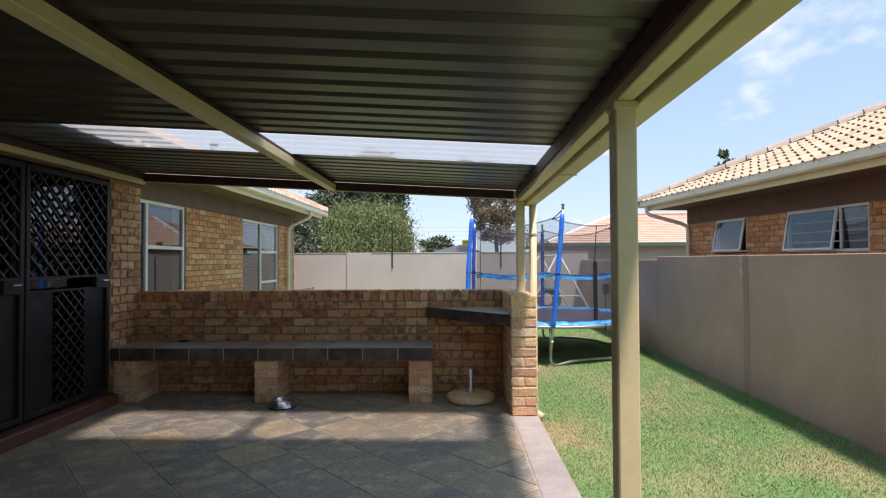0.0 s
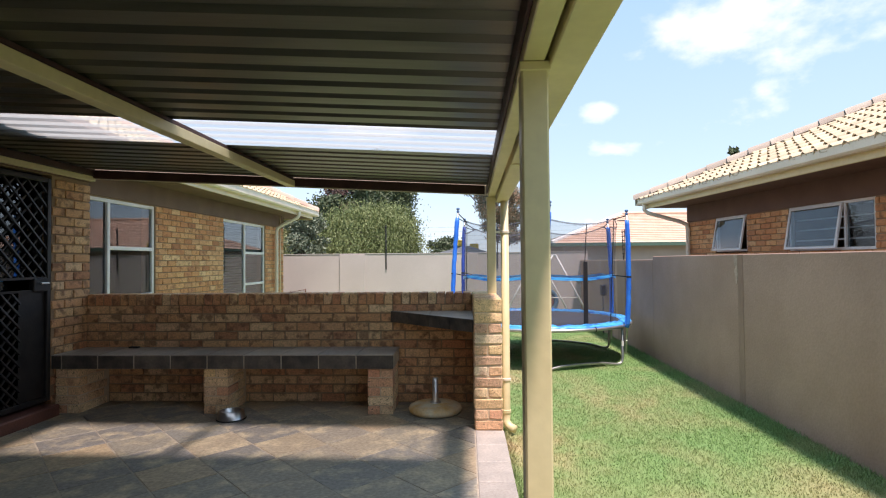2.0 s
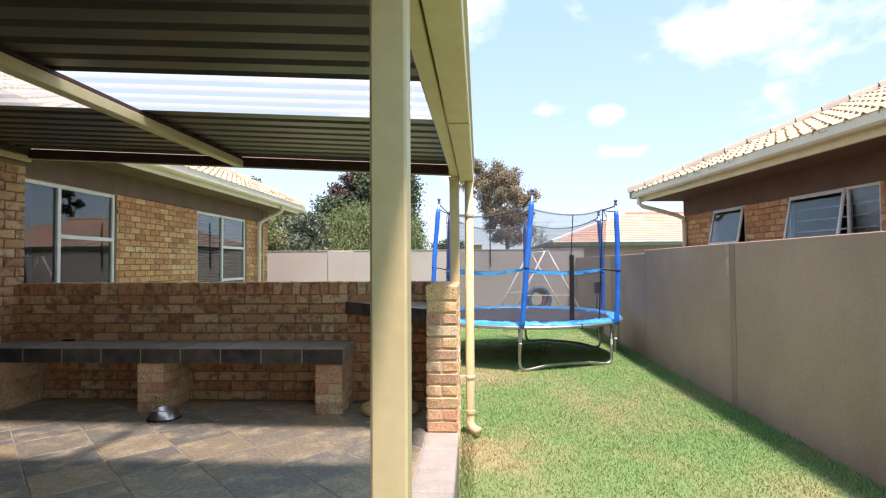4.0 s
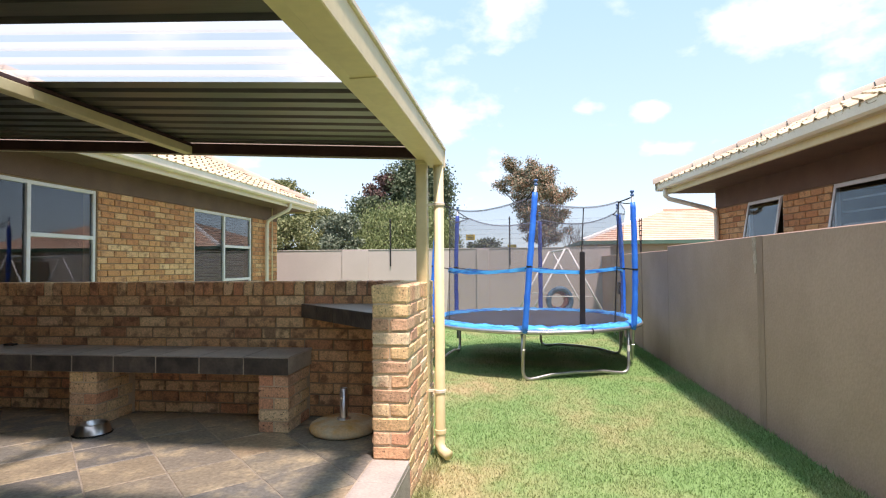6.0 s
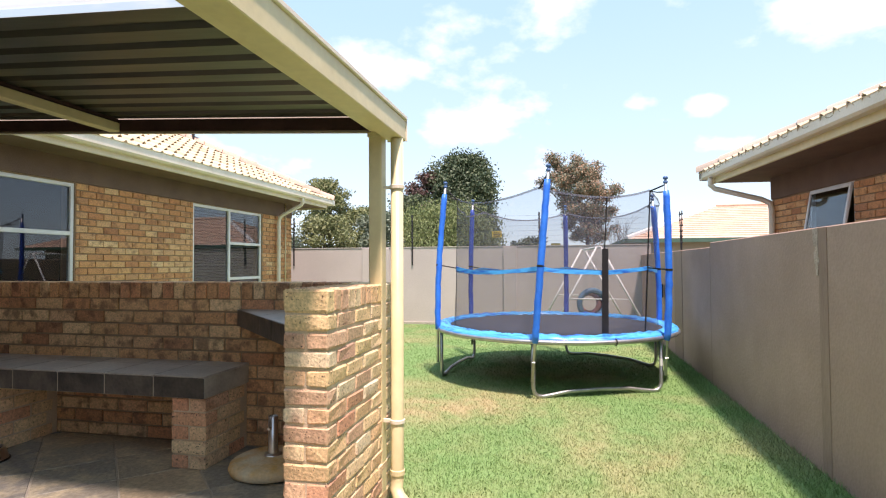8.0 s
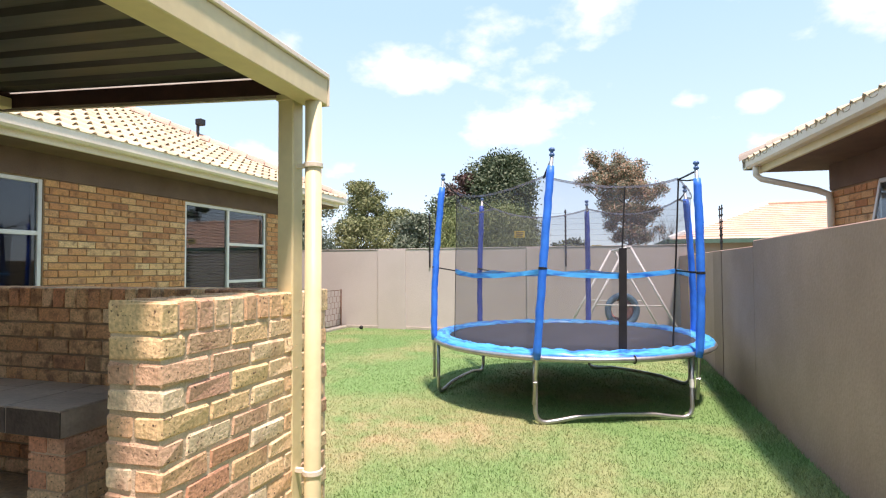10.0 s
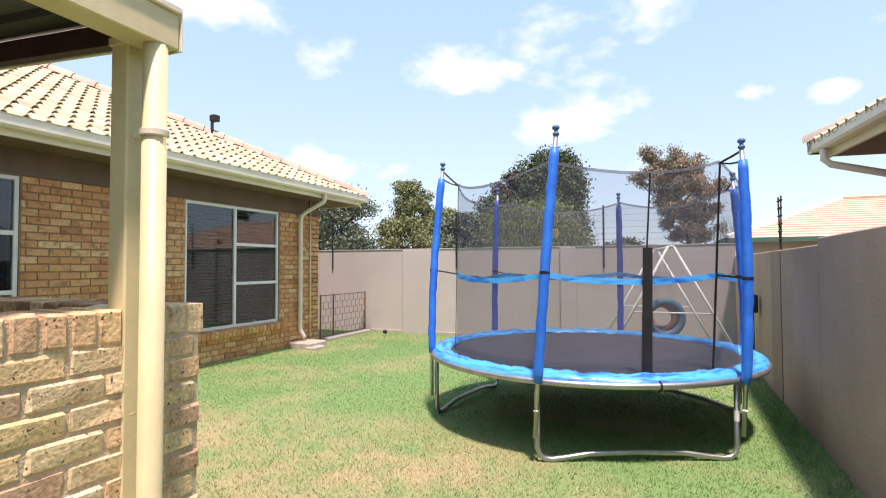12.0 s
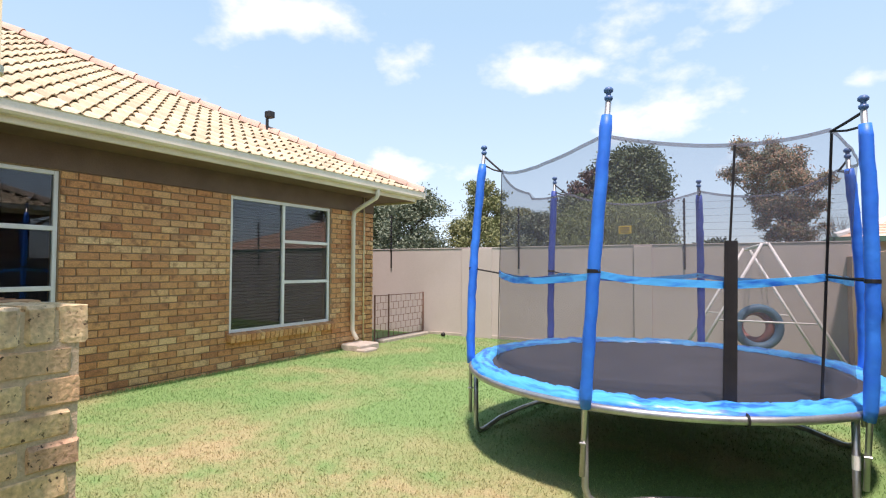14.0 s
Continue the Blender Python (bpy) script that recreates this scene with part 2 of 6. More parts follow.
WHITE = mat("white_paint", (0.80, 0.80, 0.78), (0.74, 0.73, 0.70), 6, 0.4, fine=0.05)
# near-black paint puts the unlit look of the rooms into their colour
DARK_IN = mat("room_painted_dark", (0.04, 0.037, 0.034), (0.055, 0.05, 0.045), 2, 0.9)
BLIND = mat("blind_slat", (0.14, 0.13, 0.13), (0.11, 0.105, 0.105), 5, 0.5)
CURTAIN = mat("blue_curtain", (0.05, 0.09, 0.16), (0.08, 0.13, 0.21), 6, 0.9, stretch=(1, 6, 0.3))
BLACK = mat("black_steel", (0.018, 0.018, 0.02), (0.03, 0.028, 0.028), 9, 0.5, metal=0.3, bump=0.1)
BLUE = mat("blue_sleeve", (0.006, 0.155, 0.74), (0.012, 0.22, 0.82), 5, 0.48, bump=0.35, bump_scale=18, fine=0.08)
BLUE_BACK = mat("back_blue_sleeve", (0.025, 0.07, 0.38), (0.04, 0.10, 0.46), 5, 0.5, bump=0.35, bump_scale=18, fine=0.08)
# pale and deep blue paint in the highlights and dark creases of the folds
PAD = mat("blue_pad_painted_folds", (0.006, 0.13, 0.56), (0.04, 0.41, 0.84), 9, 0.36, bump=0.6, bump_scale=14, fine=0.1, spread=(0.38, 0.53))


def paint_folds_round(m, x, y):
    """Lays a material's noise out round a centre, so that the light and dark folds it paints run along the ring."""
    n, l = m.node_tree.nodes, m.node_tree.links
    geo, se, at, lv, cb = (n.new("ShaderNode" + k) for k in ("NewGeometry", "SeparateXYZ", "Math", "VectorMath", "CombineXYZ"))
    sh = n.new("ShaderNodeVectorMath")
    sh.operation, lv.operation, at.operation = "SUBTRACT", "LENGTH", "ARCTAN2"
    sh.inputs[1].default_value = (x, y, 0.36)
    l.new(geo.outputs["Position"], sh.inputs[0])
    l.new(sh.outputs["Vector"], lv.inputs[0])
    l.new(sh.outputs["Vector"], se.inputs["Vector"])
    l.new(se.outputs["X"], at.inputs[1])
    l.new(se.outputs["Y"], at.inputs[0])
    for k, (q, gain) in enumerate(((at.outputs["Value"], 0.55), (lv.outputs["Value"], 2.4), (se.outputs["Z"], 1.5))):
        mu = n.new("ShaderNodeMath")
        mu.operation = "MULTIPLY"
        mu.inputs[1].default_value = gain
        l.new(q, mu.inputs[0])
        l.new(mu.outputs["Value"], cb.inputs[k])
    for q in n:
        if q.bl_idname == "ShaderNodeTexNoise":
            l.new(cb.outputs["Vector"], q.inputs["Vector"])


paint_folds_round(PAD, 1.63, 9.50)
MAT_BLACK = mat("jump_mat", (0.026, 0.026, 0.032), (0.038, 0.038, 0.045), 3, 0.75, bump=0.1, bump_scale=200, fine=0.1)
ZINC = mat("galvanised_tube", (0.52, 0.53, 0.52), (0.40, 0.41, 0.41), 8, 0.38, metal=0.85, fine=0.1)
STEEL = mat("polished_steel", (0.78, 0.78, 0.78), (0.66, 0.66, 0.66), 12, 0.28, metal=1.0)
CONCRETE = mat("concrete", (0.48, 0.43, 0.36), (0.38, 0.34, 0.29), 7, 0.9, bump=0.5, fine=0.15)
BASE_TOP = mat("weathered_base", (0.78, 0.67, 0.48), (0.74, 0.43, 0.12), 5.5, 0.75, bump=0.3, fine=0.12, spread=(0.40, 0.66))
RUST = mat("rusty_mesh", (0.20, 0.10, 0.075), (0.26, 0.14, 0.10), 12, 0.8, bump=0.2)
TYRE_BLUE = mat("blue_painted_tyre", (0.04, 0.11, 0.18), (0.07, 0.17, 0.24), 8, 0.6)
TYRE_RED = mat("red_painted_tyre", (0.26, 0.10, 0.09), (0.32, 0.14, 0.12), 8, 0.6)
BARK = mat("bark", (0.09, 0.065, 0.05), (0.15, 0.11, 0.085), 9, 0.95, bump=0.9, bump_scale=30, fine=0.3)
SOIL = mat("soil_ground", (0.16, 0.13, 0.075), (0.10, 0.12, 0.045), 0.6, 0.95, bump=0.5, fine=0.2)
LAWN = mat("lawn_ground", (0.155, 0.28, 0.092), (0.37, 0.315, 0.165), 1.1, 0.95, bump=0.6, bump_scale=70, fine=0.25, spread=(0.46, 0.86))
FINIAL_BLUE = mat("blue_grey_plastic", (0.07, 0.17, 0.36), (0.05, 0.12, 0.27), 9, 0.4)
GREY_PLASTIC = mat("grey_plastic", (0.30, 0.33, 0.38), (0.24, 0.27, 0.31), 9, 0.5)
DOOR_RED = mat("red_polished_step", (0.20, 0.075, 0.05), (0.15, 0.06, 0.045), 6, 0.55, bump=0.2, fine=0.15)
YELLOW = mat("yellow_sign", (0.62, 0.45, 0.06), (0.56, 0.40, 0.05), 9, 0.6)
GREEN_TRIM = mat("green_fascia", (0.06, 0.13, 0.09), (0.08, 0.15, 0.11), 4, 0.6)


def leaf_mat(name, c1, c2, c3):
    m = ramp_mat(name, [(0.0, c1), (0.5, c2), (1.0, c3)], c1, 0.5, 0.8, 0.6, 0.1)
    b = m.node_tree.nodes["Principled BSDF"]
    b.inputs["Subsurface Weight"].default_value = 0.0
    return m


# dark, willow, olive and brown leaves are lightened: distance haze put into the colour
LEAF_DARK = leaf_mat("dark_foliage", (0.068, 0.100, 0.050), (0.090, 0.128, 0.062), (0.118, 0.156, 0.078))
LEAF_WILLOW = leaf_mat("willow_foliage", (0.135, 0.18, 0.06), (0.17, 0.22, 0.075), (0.21, 0.255, 0.095))
LEAF_OLIVE = leaf_mat("olive_foliage", (0.15, 0.175, 0.065), (0.20, 0.225, 0.09), (0.26, 0.27, 0.12))
LEAF_GREY = leaf_mat("grey_green_foliage", (0.095, 0.13, 0.08), (0.15, 0.19, 0.12), (0.23, 0.27, 0.19))
LEAF_BROWN = leaf_mat("dying_needles", (0.38, 0.23, 0.15), (0.50, 0.32, 0.21), (0.36, 0.29, 0.19))
LEAF_PURPLE = leaf_mat("purple_foliage", (0.09, 0.045, 0.04), (0.14, 0.07, 0.06), (0.10, 0.09, 0.05))
TWIG = mat("bare_twig", (0.13, 0.105, 0.095), (0.19, 0.155, 0.14), 5, 0.9)
GRASS = mat("grass_blade", (0.165, 0.305, 0.10), (0.42, 0.35, 0.185), 1.1, 0.7, fine=0.25, spread=(0.46, 0.86), rand=0.24)


def dry_patches(m, spots):
    """Turns a lawn colour towards straw in broad dry patches, each (x, y, half width, half depth, amount), broken up by noise."""
    n, l = m.node_tree.nodes, m.node_tree.links
    mx = [q for q in n if q.bl_idname == "ShaderNodeMix"][0]
    total = mx.inputs["Factor"].links[0].from_socket
    geo, br = n.new("ShaderNodeNewGeometry"), n.new("ShaderNodeTexNoise")
    br.inputs["Scale"].default_value, br.inputs["Detail"].default_value = 4.5, 7.0
    l.new(geo.outputs["Position"], br.inputs["Vector"])
    gain = n.new("ShaderNodeMapRange")
    gain.inputs["From Min"].default_value, gain.inputs["From Max"].default_value = 0.28, 0.64
    l.new(br.outputs["Fac"], gain.inputs["Value"])
    for x, y, wide, deep, amount in spots:
        ma, ln, mr, mu, ad = n.new("ShaderNodeMapping"), n.new("ShaderNodeVectorMath"), n.new("ShaderNodeMapRange"), n.new("ShaderNodeMath"), n.new("ShaderNodeMath")
        ma.inputs["Scale"].default_value = (1 / wide, 1 / deep, 0)
        ma.inputs["Location"].default_value = (-x / wide, -y / deep, 0)
        ln.operation, mu.operation, ad.operation, ad.use_clamp = "LENGTH", "MULTIPLY", "ADD", True
        mr.interpolation_type = "SMOOTHSTEP"
        mr.inputs["From Min"].default_value, mr.inputs["From Max"].default_value = 1.0, 0.15
        mr.inputs["To Max"].default_value = amount
        l.new(geo.outputs["Position"], ma.inputs["Vector"])
        l.new(ma.outputs["Vector"], ln.inputs[0])
        l.new(ln.outputs["Value"], mr.inputs["Value"])
        l.new(mr.outputs["Result"], mu.inputs[0])
        l.new(gain.outputs["Result"], mu.inputs[1])
        l.new(total, ad.inputs[0])
        l.new(mu.outputs["Value"], ad.inputs[1])
        total = ad.outputs["Value"]
    l.new(total, mx.inputs["Factor"])


DRY = ((-1.0, 7.2, 2.7, 1.7, 0.75), (0.9, 7.7, 1.6, 0.9, 0.6), (1.1, 4.9, 1.0, 1.3, 0.5), (2.2, 6.4, 1.3, 1.5, 0.35), (1.6, 2.6, 1.4, 1.2, 0.4))
dry_patches(GRASS, DRY)
dry_patches(LAWN, DRY)


def glass_mat(name, tint, rough, ior=1.62):
    m = bpy.data.materials.new(name)
    m.use_nodes = True
    n, l = m.node_tree.nodes, m.node_tree.links
    b = n["Principled BSDF"]
    b.inputs["Base Color"].default_value = rgb(tint)
    b.inputs["Roughness"].default_value = rough
    b.inputs["Transmission Weight"].default_value = 1.0
    b.inputs["IOR"].default_value = ior
    return m


GLASS = glass_mat("window_glass", (0.50, 0.56, 0.60), 0.0, 1.54)
DOOR_GLASS = glass_mat("door_glass", (0.35, 0.36, 0.37), 0.0, 1.75)


def veil_mat(name, colour, cover, rough=0.8):
    """A cloth or net that hides only a part of what is behind it."""
    m = bpy.data.materials.new(name)
    m.use_nodes = True
    b = m.node_tree.nodes["Principled BSDF"]
    b.inputs["Base Color"].default_value = rgb(colour)
    b.inputs["Roughness"].default_value = rough
    b.inputs["Alpha"].default_value = cover
    return m


NET = veil_mat("safety_net", (0.08, 0.085, 0.11), 0.30)
NET_EDGE = veil_mat("net_hem", (0.20, 0.21, 0.26), 0.45)


def translucent_mat(name):
    m = bpy.data.materials.new(name)
    m.use_nodes = True
    n, l = m.node_tree.nodes, m.node_tree.links
    n.remove(n["Principled BSDF"])
    out = n["Material Output"]
    tr, tl, mx = n.new("ShaderNodeBsdfTransparent"), n.new("ShaderNodeBsdfTranslucent"), n.new("ShaderNodeMixShader")
    tr.inputs["Color"].default_value = (0.88, 0.90, 0.91, 1)
    tl.inputs["Color"].default_value = (0.50, 0.52, 0.50, 1)
    mx.inputs["Fac"].default_value = 0.42
    l.new(tr.outputs["BSDF"], mx.inputs[1])
    l.new(tl.outputs["BSDF"], mx.inputs[2])
    l.new(mx.outputs["Shader"], out.inputs["Surface"])
    return m


SKYLIGHT = translucent_mat("clear_roof_sheet")


# ---- mesh helpers ----
class Shape:
    """Collects solids, and becomes one mesh."""

    def __init__(self):
        self.v, self.f = [], []

    def add(self, verts, faces):
        k = len(self.v)
        self.v.extend(tuple(p) for p in verts)
        self.f.extend(tuple(i + k for i in q) for q in faces)
        return self

    def box(self, x0, x1, y0, y1, z0, z1, c=0.0):
        return self.add(*chamfer_box(x0, x1, y0, y1, z0, z1, c))

    def tube(self, pts, r, n=10, caps=True):
        """A round bar along points; r is one radius or one a point."""
        pts = [Vector(p) for p in pts]
        rs = r if isinstance(r, (list, tuple)) else [r] * len(pts)
        rings, old = [], None
        for i, p in enumerate(pts):
            d = (pts[min(i + 1, len(pts) - 1)] - pts[max(i - 1, 0)]).normalized()
            if old is None:
                a = d.orthogonal().normalized()
            else:
                a = (old - d * old.dot(d)).normalized()
            old, b = a, d.cross(a)
            rings.append([p + rs[i] * (math.cos(2 * math.pi * k / n) * a + math.sin(2 * math.pi * k / n) * b) for k in range(n)])
        faces = [(i * n + k, i * n + (k + 1) % n, (i + 1) * n + (k + 1) % n, (i + 1) * n + k) for i in range(len(pts) - 1) for k in range(n)]
        if caps:
            faces += [tuple(range(n - 1, -1, -1)), tuple((len(pts) - 1) * n + k for k in range(n))]
        return self.add([q for ring in rings for q in ring], faces)

    def lathe(self, profile, cx, cy, n=40):
        """Profile of (radius, z), turned round the upright line at cx, cy."""
        v = [(cx + r * math.cos(2 * math.pi * k / n), cy + r * math.sin(2 * math.pi * k / n), z) for r, z in profile for k in range(n)]
        f = [(i * n + k, i * n + (k + 1) % n, (i + 1) * n + (k + 1) % n, (i + 1) * n + k) for i in range(len(profile) - 1) for k in range(n)]
        return self.add(v, f)

    def prism(self, outline, axis, a, b):
        """An outline of pairs swept along an axis from a to b."""
        put = {"x": lambda p, s: (s, p[0], p[1]), "y": lambda p, s: (p[0], s, p[1]), "z": lambda p, s: (p[0], p[1], s)}[axis]
        n = len(outline)
        v = [put(p, a) for p in outline] + [put(p, b) for p in outline]
        return self.add(v, [(k, (k + 1) % n, n + (k + 1) % n, n + k) for k in range(n)] + [tuple(range(n - 1, -1, -1)), tuple(range(n, 2 * n))])

    def moved(self, m):
        self.v = [tuple(m @ Vector(p)) for p in self.v]
        return self

    def mesh(self, name, material, smooth=False):
        me = bpy.data.meshes.new(name)
        me.from_pydata(self.v, [], self.f)
        if material:
            me.materials.append(material)
        if smooth:
            me.polygons.foreach_set("use_smooth", [True] * len(me.polygons))
        me.update()
        return me


def chamfer_box(x0, x1, y0, y1, z0, z1, c=0.0, jit=0.0, rnd=None):
    lo, hi = (x0, y0, z0), (x1, y1, z1)
    if c <= 0:
        v = [(x0, y0, z0), (x1, y0, z0), (x1, y1, z0), (x0, y1, z0), (x0, y0, z1), (x1, y0, z1), (x1, y1, z1), (x0, y1, z1)]
        return v, [(3, 2, 1, 0), (4, 5, 6, 7), (0, 1, 5, 4), (1, 2, 6, 5), (2, 3, 7, 6), (3, 0, 4, 7)]
    v, index = [], {}
    for sx in (0, 1):
        for sy in (0, 1):
            for sz in (0, 1):
                s = (sx, sy, sz)
                for a in range(3):
                    p = [(lo[k], hi[k])[s[k]] + (0 if k == a else (c, -c)[s[k]]) for k in range(3)]
                    if rnd:
                        p = [q + rnd.uniform(-jit, jit) for q in p]
                    index[(s, a)] = len(v)
                    v.append(tuple(p))
    f = []
    for a in range(3):
        b, d = (a + 1) % 3, (a + 2) % 3
        for sa in (0, 1):
            loop = []
            for sb, sd in ((0, 0), (1, 0), (1, 1), (0, 1)):
                s = [0, 0, 0]
                s[a], s[b], s[d] = sa, sb, sd
                loop.append(index[(tuple(s), a)])
            f.append(tuple(loop) if sa else tuple(reversed(loop)))
        for sb in (0, 1):
            for sd in (0, 1):
                s0, s1 = [0, 0, 0], [0, 0, 0]
                s0[b], s0[d], s1[b], s1[d], s1[a] = sb, sd, sb, sd, 1
                q = (index[(tuple(s0), b)], index[(tuple(s1), b)], index[(tuple(s1), d)], index[(tuple(s0), d)])
                f.append(q if sb != sd else tuple(reversed(q)))
    for sx in (0, 1):
        for sy in (0, 1):
            for sz in (0, 1):
                s = (sx, sy, sz)
                q = tuple(index[(s, a)] for a in range(3))
                f.append(q if (sx + sy + sz) % 2 else tuple(reversed(q)))
    return v, f


def part(name, shape, material, parent=None, label="", smooth=False):
    """One mesh object of a shape, under a thing or a part."""
    ob = new(name, shape.mesh(name, material, smooth))
    if parent is not None:
        ob.parent = parent
    return tagged(ob, label)


def thing(name, label, category, group="", at=None, kind=""):
    ob = new(name)
    if at:
        ob.location = at
    ob.empty_display_size = 0.1
    return tagged(ob, label, category, group, kind)


def solid(name, shape, material, label, category, group="", kind="", smooth=False):
    return tagged(part(name, shape, material, smooth=smooth), label, category, group, kind)


def structure(name, shape, material, label, smooth=False, category="wall"):
    return solid(name, shape, material, label, category, kind="structure", smooth=smooth)


def pieces(name, parent, boxes, material, limit=300, chamfer=0.004, jit=0.0015, variants=5, seed=1, frame_m=None):
    """Small blocks, each (x, y, z, sx, sy, sz) by its centre and size: the first ones as objects that share meshes by size, the rest joined."""
    rnd = random.Random(seed)
    kinds, fm = {}, frame_m or Matrix.Identity(4)
    for x, y, z, sx, sy, sz in boxes[:limit]:
        key = (round(sx, 3), round(sy, 3), round(sz, 3), rnd.randrange(variants))
        if key not in kinds:
            s = Shape().add(*chamfer_box(-sx / 2, sx / 2, -sy / 2, sy / 2, -sz / 2, sz / 2, chamfer, jit, rnd))
            kinds[key] = s.mesh(name, material)
        ob = new(name, kinds[key])
        ob.parent = parent
        ob.matrix_basis = fm @ Matrix.Translation((x, y, z))
    rest = boxes[limit:]
    if rest:
        s = Shape()
        for x, y, z, sx, sy, sz in rest:
            s.add(*chamfer_box(x - sx / 2, x + sx / 2, y - sy / 2, y + sy / 2, z - sz / 2, z + sz / 2, chamfer, jit, rnd))
        if frame_m:
            s.moved(frame_m)
        tagged(part(name + "work", s, material, parent), kind="stuff")


COURSE, BL, BD, BH, JOINT = 0.085, 0.222, 0.106, 0.073, 0.011


def courses(a0, a1, z0, n, holes=(), place=None, rnd=None, head=0):
    """Running bond along a line from a0 to a1: blocks as place() makes them, cut at the ends and round the holes (a0, a1, z0, z1)."""
    out = []
    for c in range(n):
        z = z0 + (c + 0.5) * COURSE
        spans = [(a0, a1)]
        for h0, h1, hz0, hz1 in holes:
            if hz0 < z < hz1:
                spans = [q for s0, s1 in spans for q in ((s0, min(s1, h0)), (max(s0, h1), s1)) if q[1] - q[0] > 0.03]
        pitch = BL + JOINT
        first = a0 - (pitch / 2 if (c + head) % 2 else 0)
        for s0, s1 in spans:
            k = math.floor((s0 - first) / pitch)
            while first + k * pitch < s1:
                b0, b1 = max(s0, first + k * pitch), min(s1, first + k * pitch + BL)
                if b1 - b0 > 0.035:
                    out.append(place((b0 + b1) / 2, z, b1 - b0))
                k += 1
    return out


# ---- ground, patio and boundary walls ----
LAWN_Z, HOUSE_X, WALL_X, FAR_Y = -0.27, -3.895, 3.46, 14.65
structure("ground", Shape().add([(-400, -400, -0.38), (400, -400, -0.38), (400, 400, -0.38), (-400, 400, -0.38)], [(0, 1, 2, 3)]), SOIL,
          "dry open ground with sparse grass beyond the walls", category="ground")
structure("lawn", Shape().box(-9.0, WALL_X, -6.0, FAR_Y, -0.42, LAWN_Z), LAWN, "mown green lawn with dry straw patches", category="lawn")

patio = structure("patio_floor", Shape().box(-3.3, 0.50, -5.0, 5.37, -0.4, -0.004).box(0.50, 0.715, -5.0, 4.515, -0.4, -0.012), GROUT,
                  "slate tiled patio floor with pale grout", category="floor")

far_wall = structure("wall_north", Shape().box(-13, WALL_X + 0.2, FAR_Y, FAR_Y + 0.2, -0.4, 1.545), PLASTER_FAR, "grey taupe plastered boundary wall")
part("coping", Shape().box(-13, WALL_X + 0.2, FAR_Y - 0.012, FAR_Y + 0.212, 1.545, 1.565, 0.006), PLASTER_FAR, far_wall)
for px0, px1 in ((-2.98, -2.30), (0.45, 0.75), (-6.1, -5.7)):
    part("pilaster", Shape().box(px0, px1, FAR_Y - 0.05, FAR_Y - 0.001, -0.4, 1.54, 0.006), PLASTER_FAR, far_wall)
part("plinth", Shape().box(-3.8, 0.3, FAR_Y - 0.03, FAR_Y - 0.001, -0.4, -0.21, 0.006), CONCRETE, far_wall, "pale concrete footing strip")

right_wall = structure("wall_east", Shape().box(WALL_X, WALL_X + 0.18, -6, 9.1, -0.4, 1.392, 0.008).box(WALL_X, WALL_X + 0.18, 9.1, FAR_Y, -0.4, 1.337, 0.008),
                       PLASTER, "taupe plastered boundary wall with stains near the grass")
part("pilaster", Shape().box(WALL_X - 0.004, WALL_X - 0.001, 6.235, 6.355, -0.4, 1.387, 0.0015), PLASTER_STAIN, right_wall, "stained pilaster")
part("pilaster", Shape().box(WALL_X - 0.008, WALL_X - 0.001, 10.6, 11.15, -0.4, 1.332, 0.004), PLASTER_STAIN, right_wall, "stained pilaster")
chip = Shape()
crn = random.Random(5)
for k in range(8):
    z = 1.387 - k * 0.04
    w = 0.055 - 0.005 * k + crn.uniform(-0.012, 0.012)
    chip.box(WALL_X - 0.007, WALL_X - 0.0035, 6.37 - w / 2 + crn.uniform(-0.012, 0.012), 6.37 + w, z - 0.045, z, 0.0012)
part("chipped_corner", chip, PLASTER_CHIP, right_wall, "pale chipped plaster edge")
# unseen wall, added to limit the light that enters from behind
structure("wall_unseen_end", Shape().box(-3.3, 0.60, -5.2, -5.0, -0.4, 2.2), BROWN, "unseen plain brown wall added to close the back of the patio")
structure("wall_south", Shape().box(-3.4, WALL_X + 0.2, -6.2, -6.0, -0.4, 2.4), PLASTER, "plain plastered wall behind the patio")

# electric fence on the walls
for sx in (-4.8, -1.72, 1.27):
    b = thing("fence_bracket", "black steel electric fence bracket bolted to the wall", "fence bracket", "electric fence brackets")
    part("upright", Shape().box(sx - 0.016, sx + 0.016, FAR_Y - 0.032, FAR_Y - 0.014, 1.13, 2.33, 0.003), BLACK, b)
    for k in range(7):
        part("insulator", Shape().lathe([(0.012, 1.66 + k * 0.1), (0.024, 1.67 + k * 0.1), (0.024, 1.69 + k * 0.1), (0.012, 1.70 + k * 0.1)], sx, FAR_Y - 0.043, 8), BLACK, b)
for k in range(6):
    z = 1.68 + k * 0.115
    pts = [(-12.9 + 0.9 * j, FAR_Y - 0.05, z - 0.012 * math.sin(math.pi * ((j * 0.9 - 8.2) % 2.94) / 2.94)) for j in range(18)] + [(WALL_X + 0.1, FAR_Y - 0.05, z)]
    solid("fence_wire", Shape().tube(pts, 0.0017, 5), BLACK, "thin taut electric fence wire over the wall", "wire", "electric fence wires")
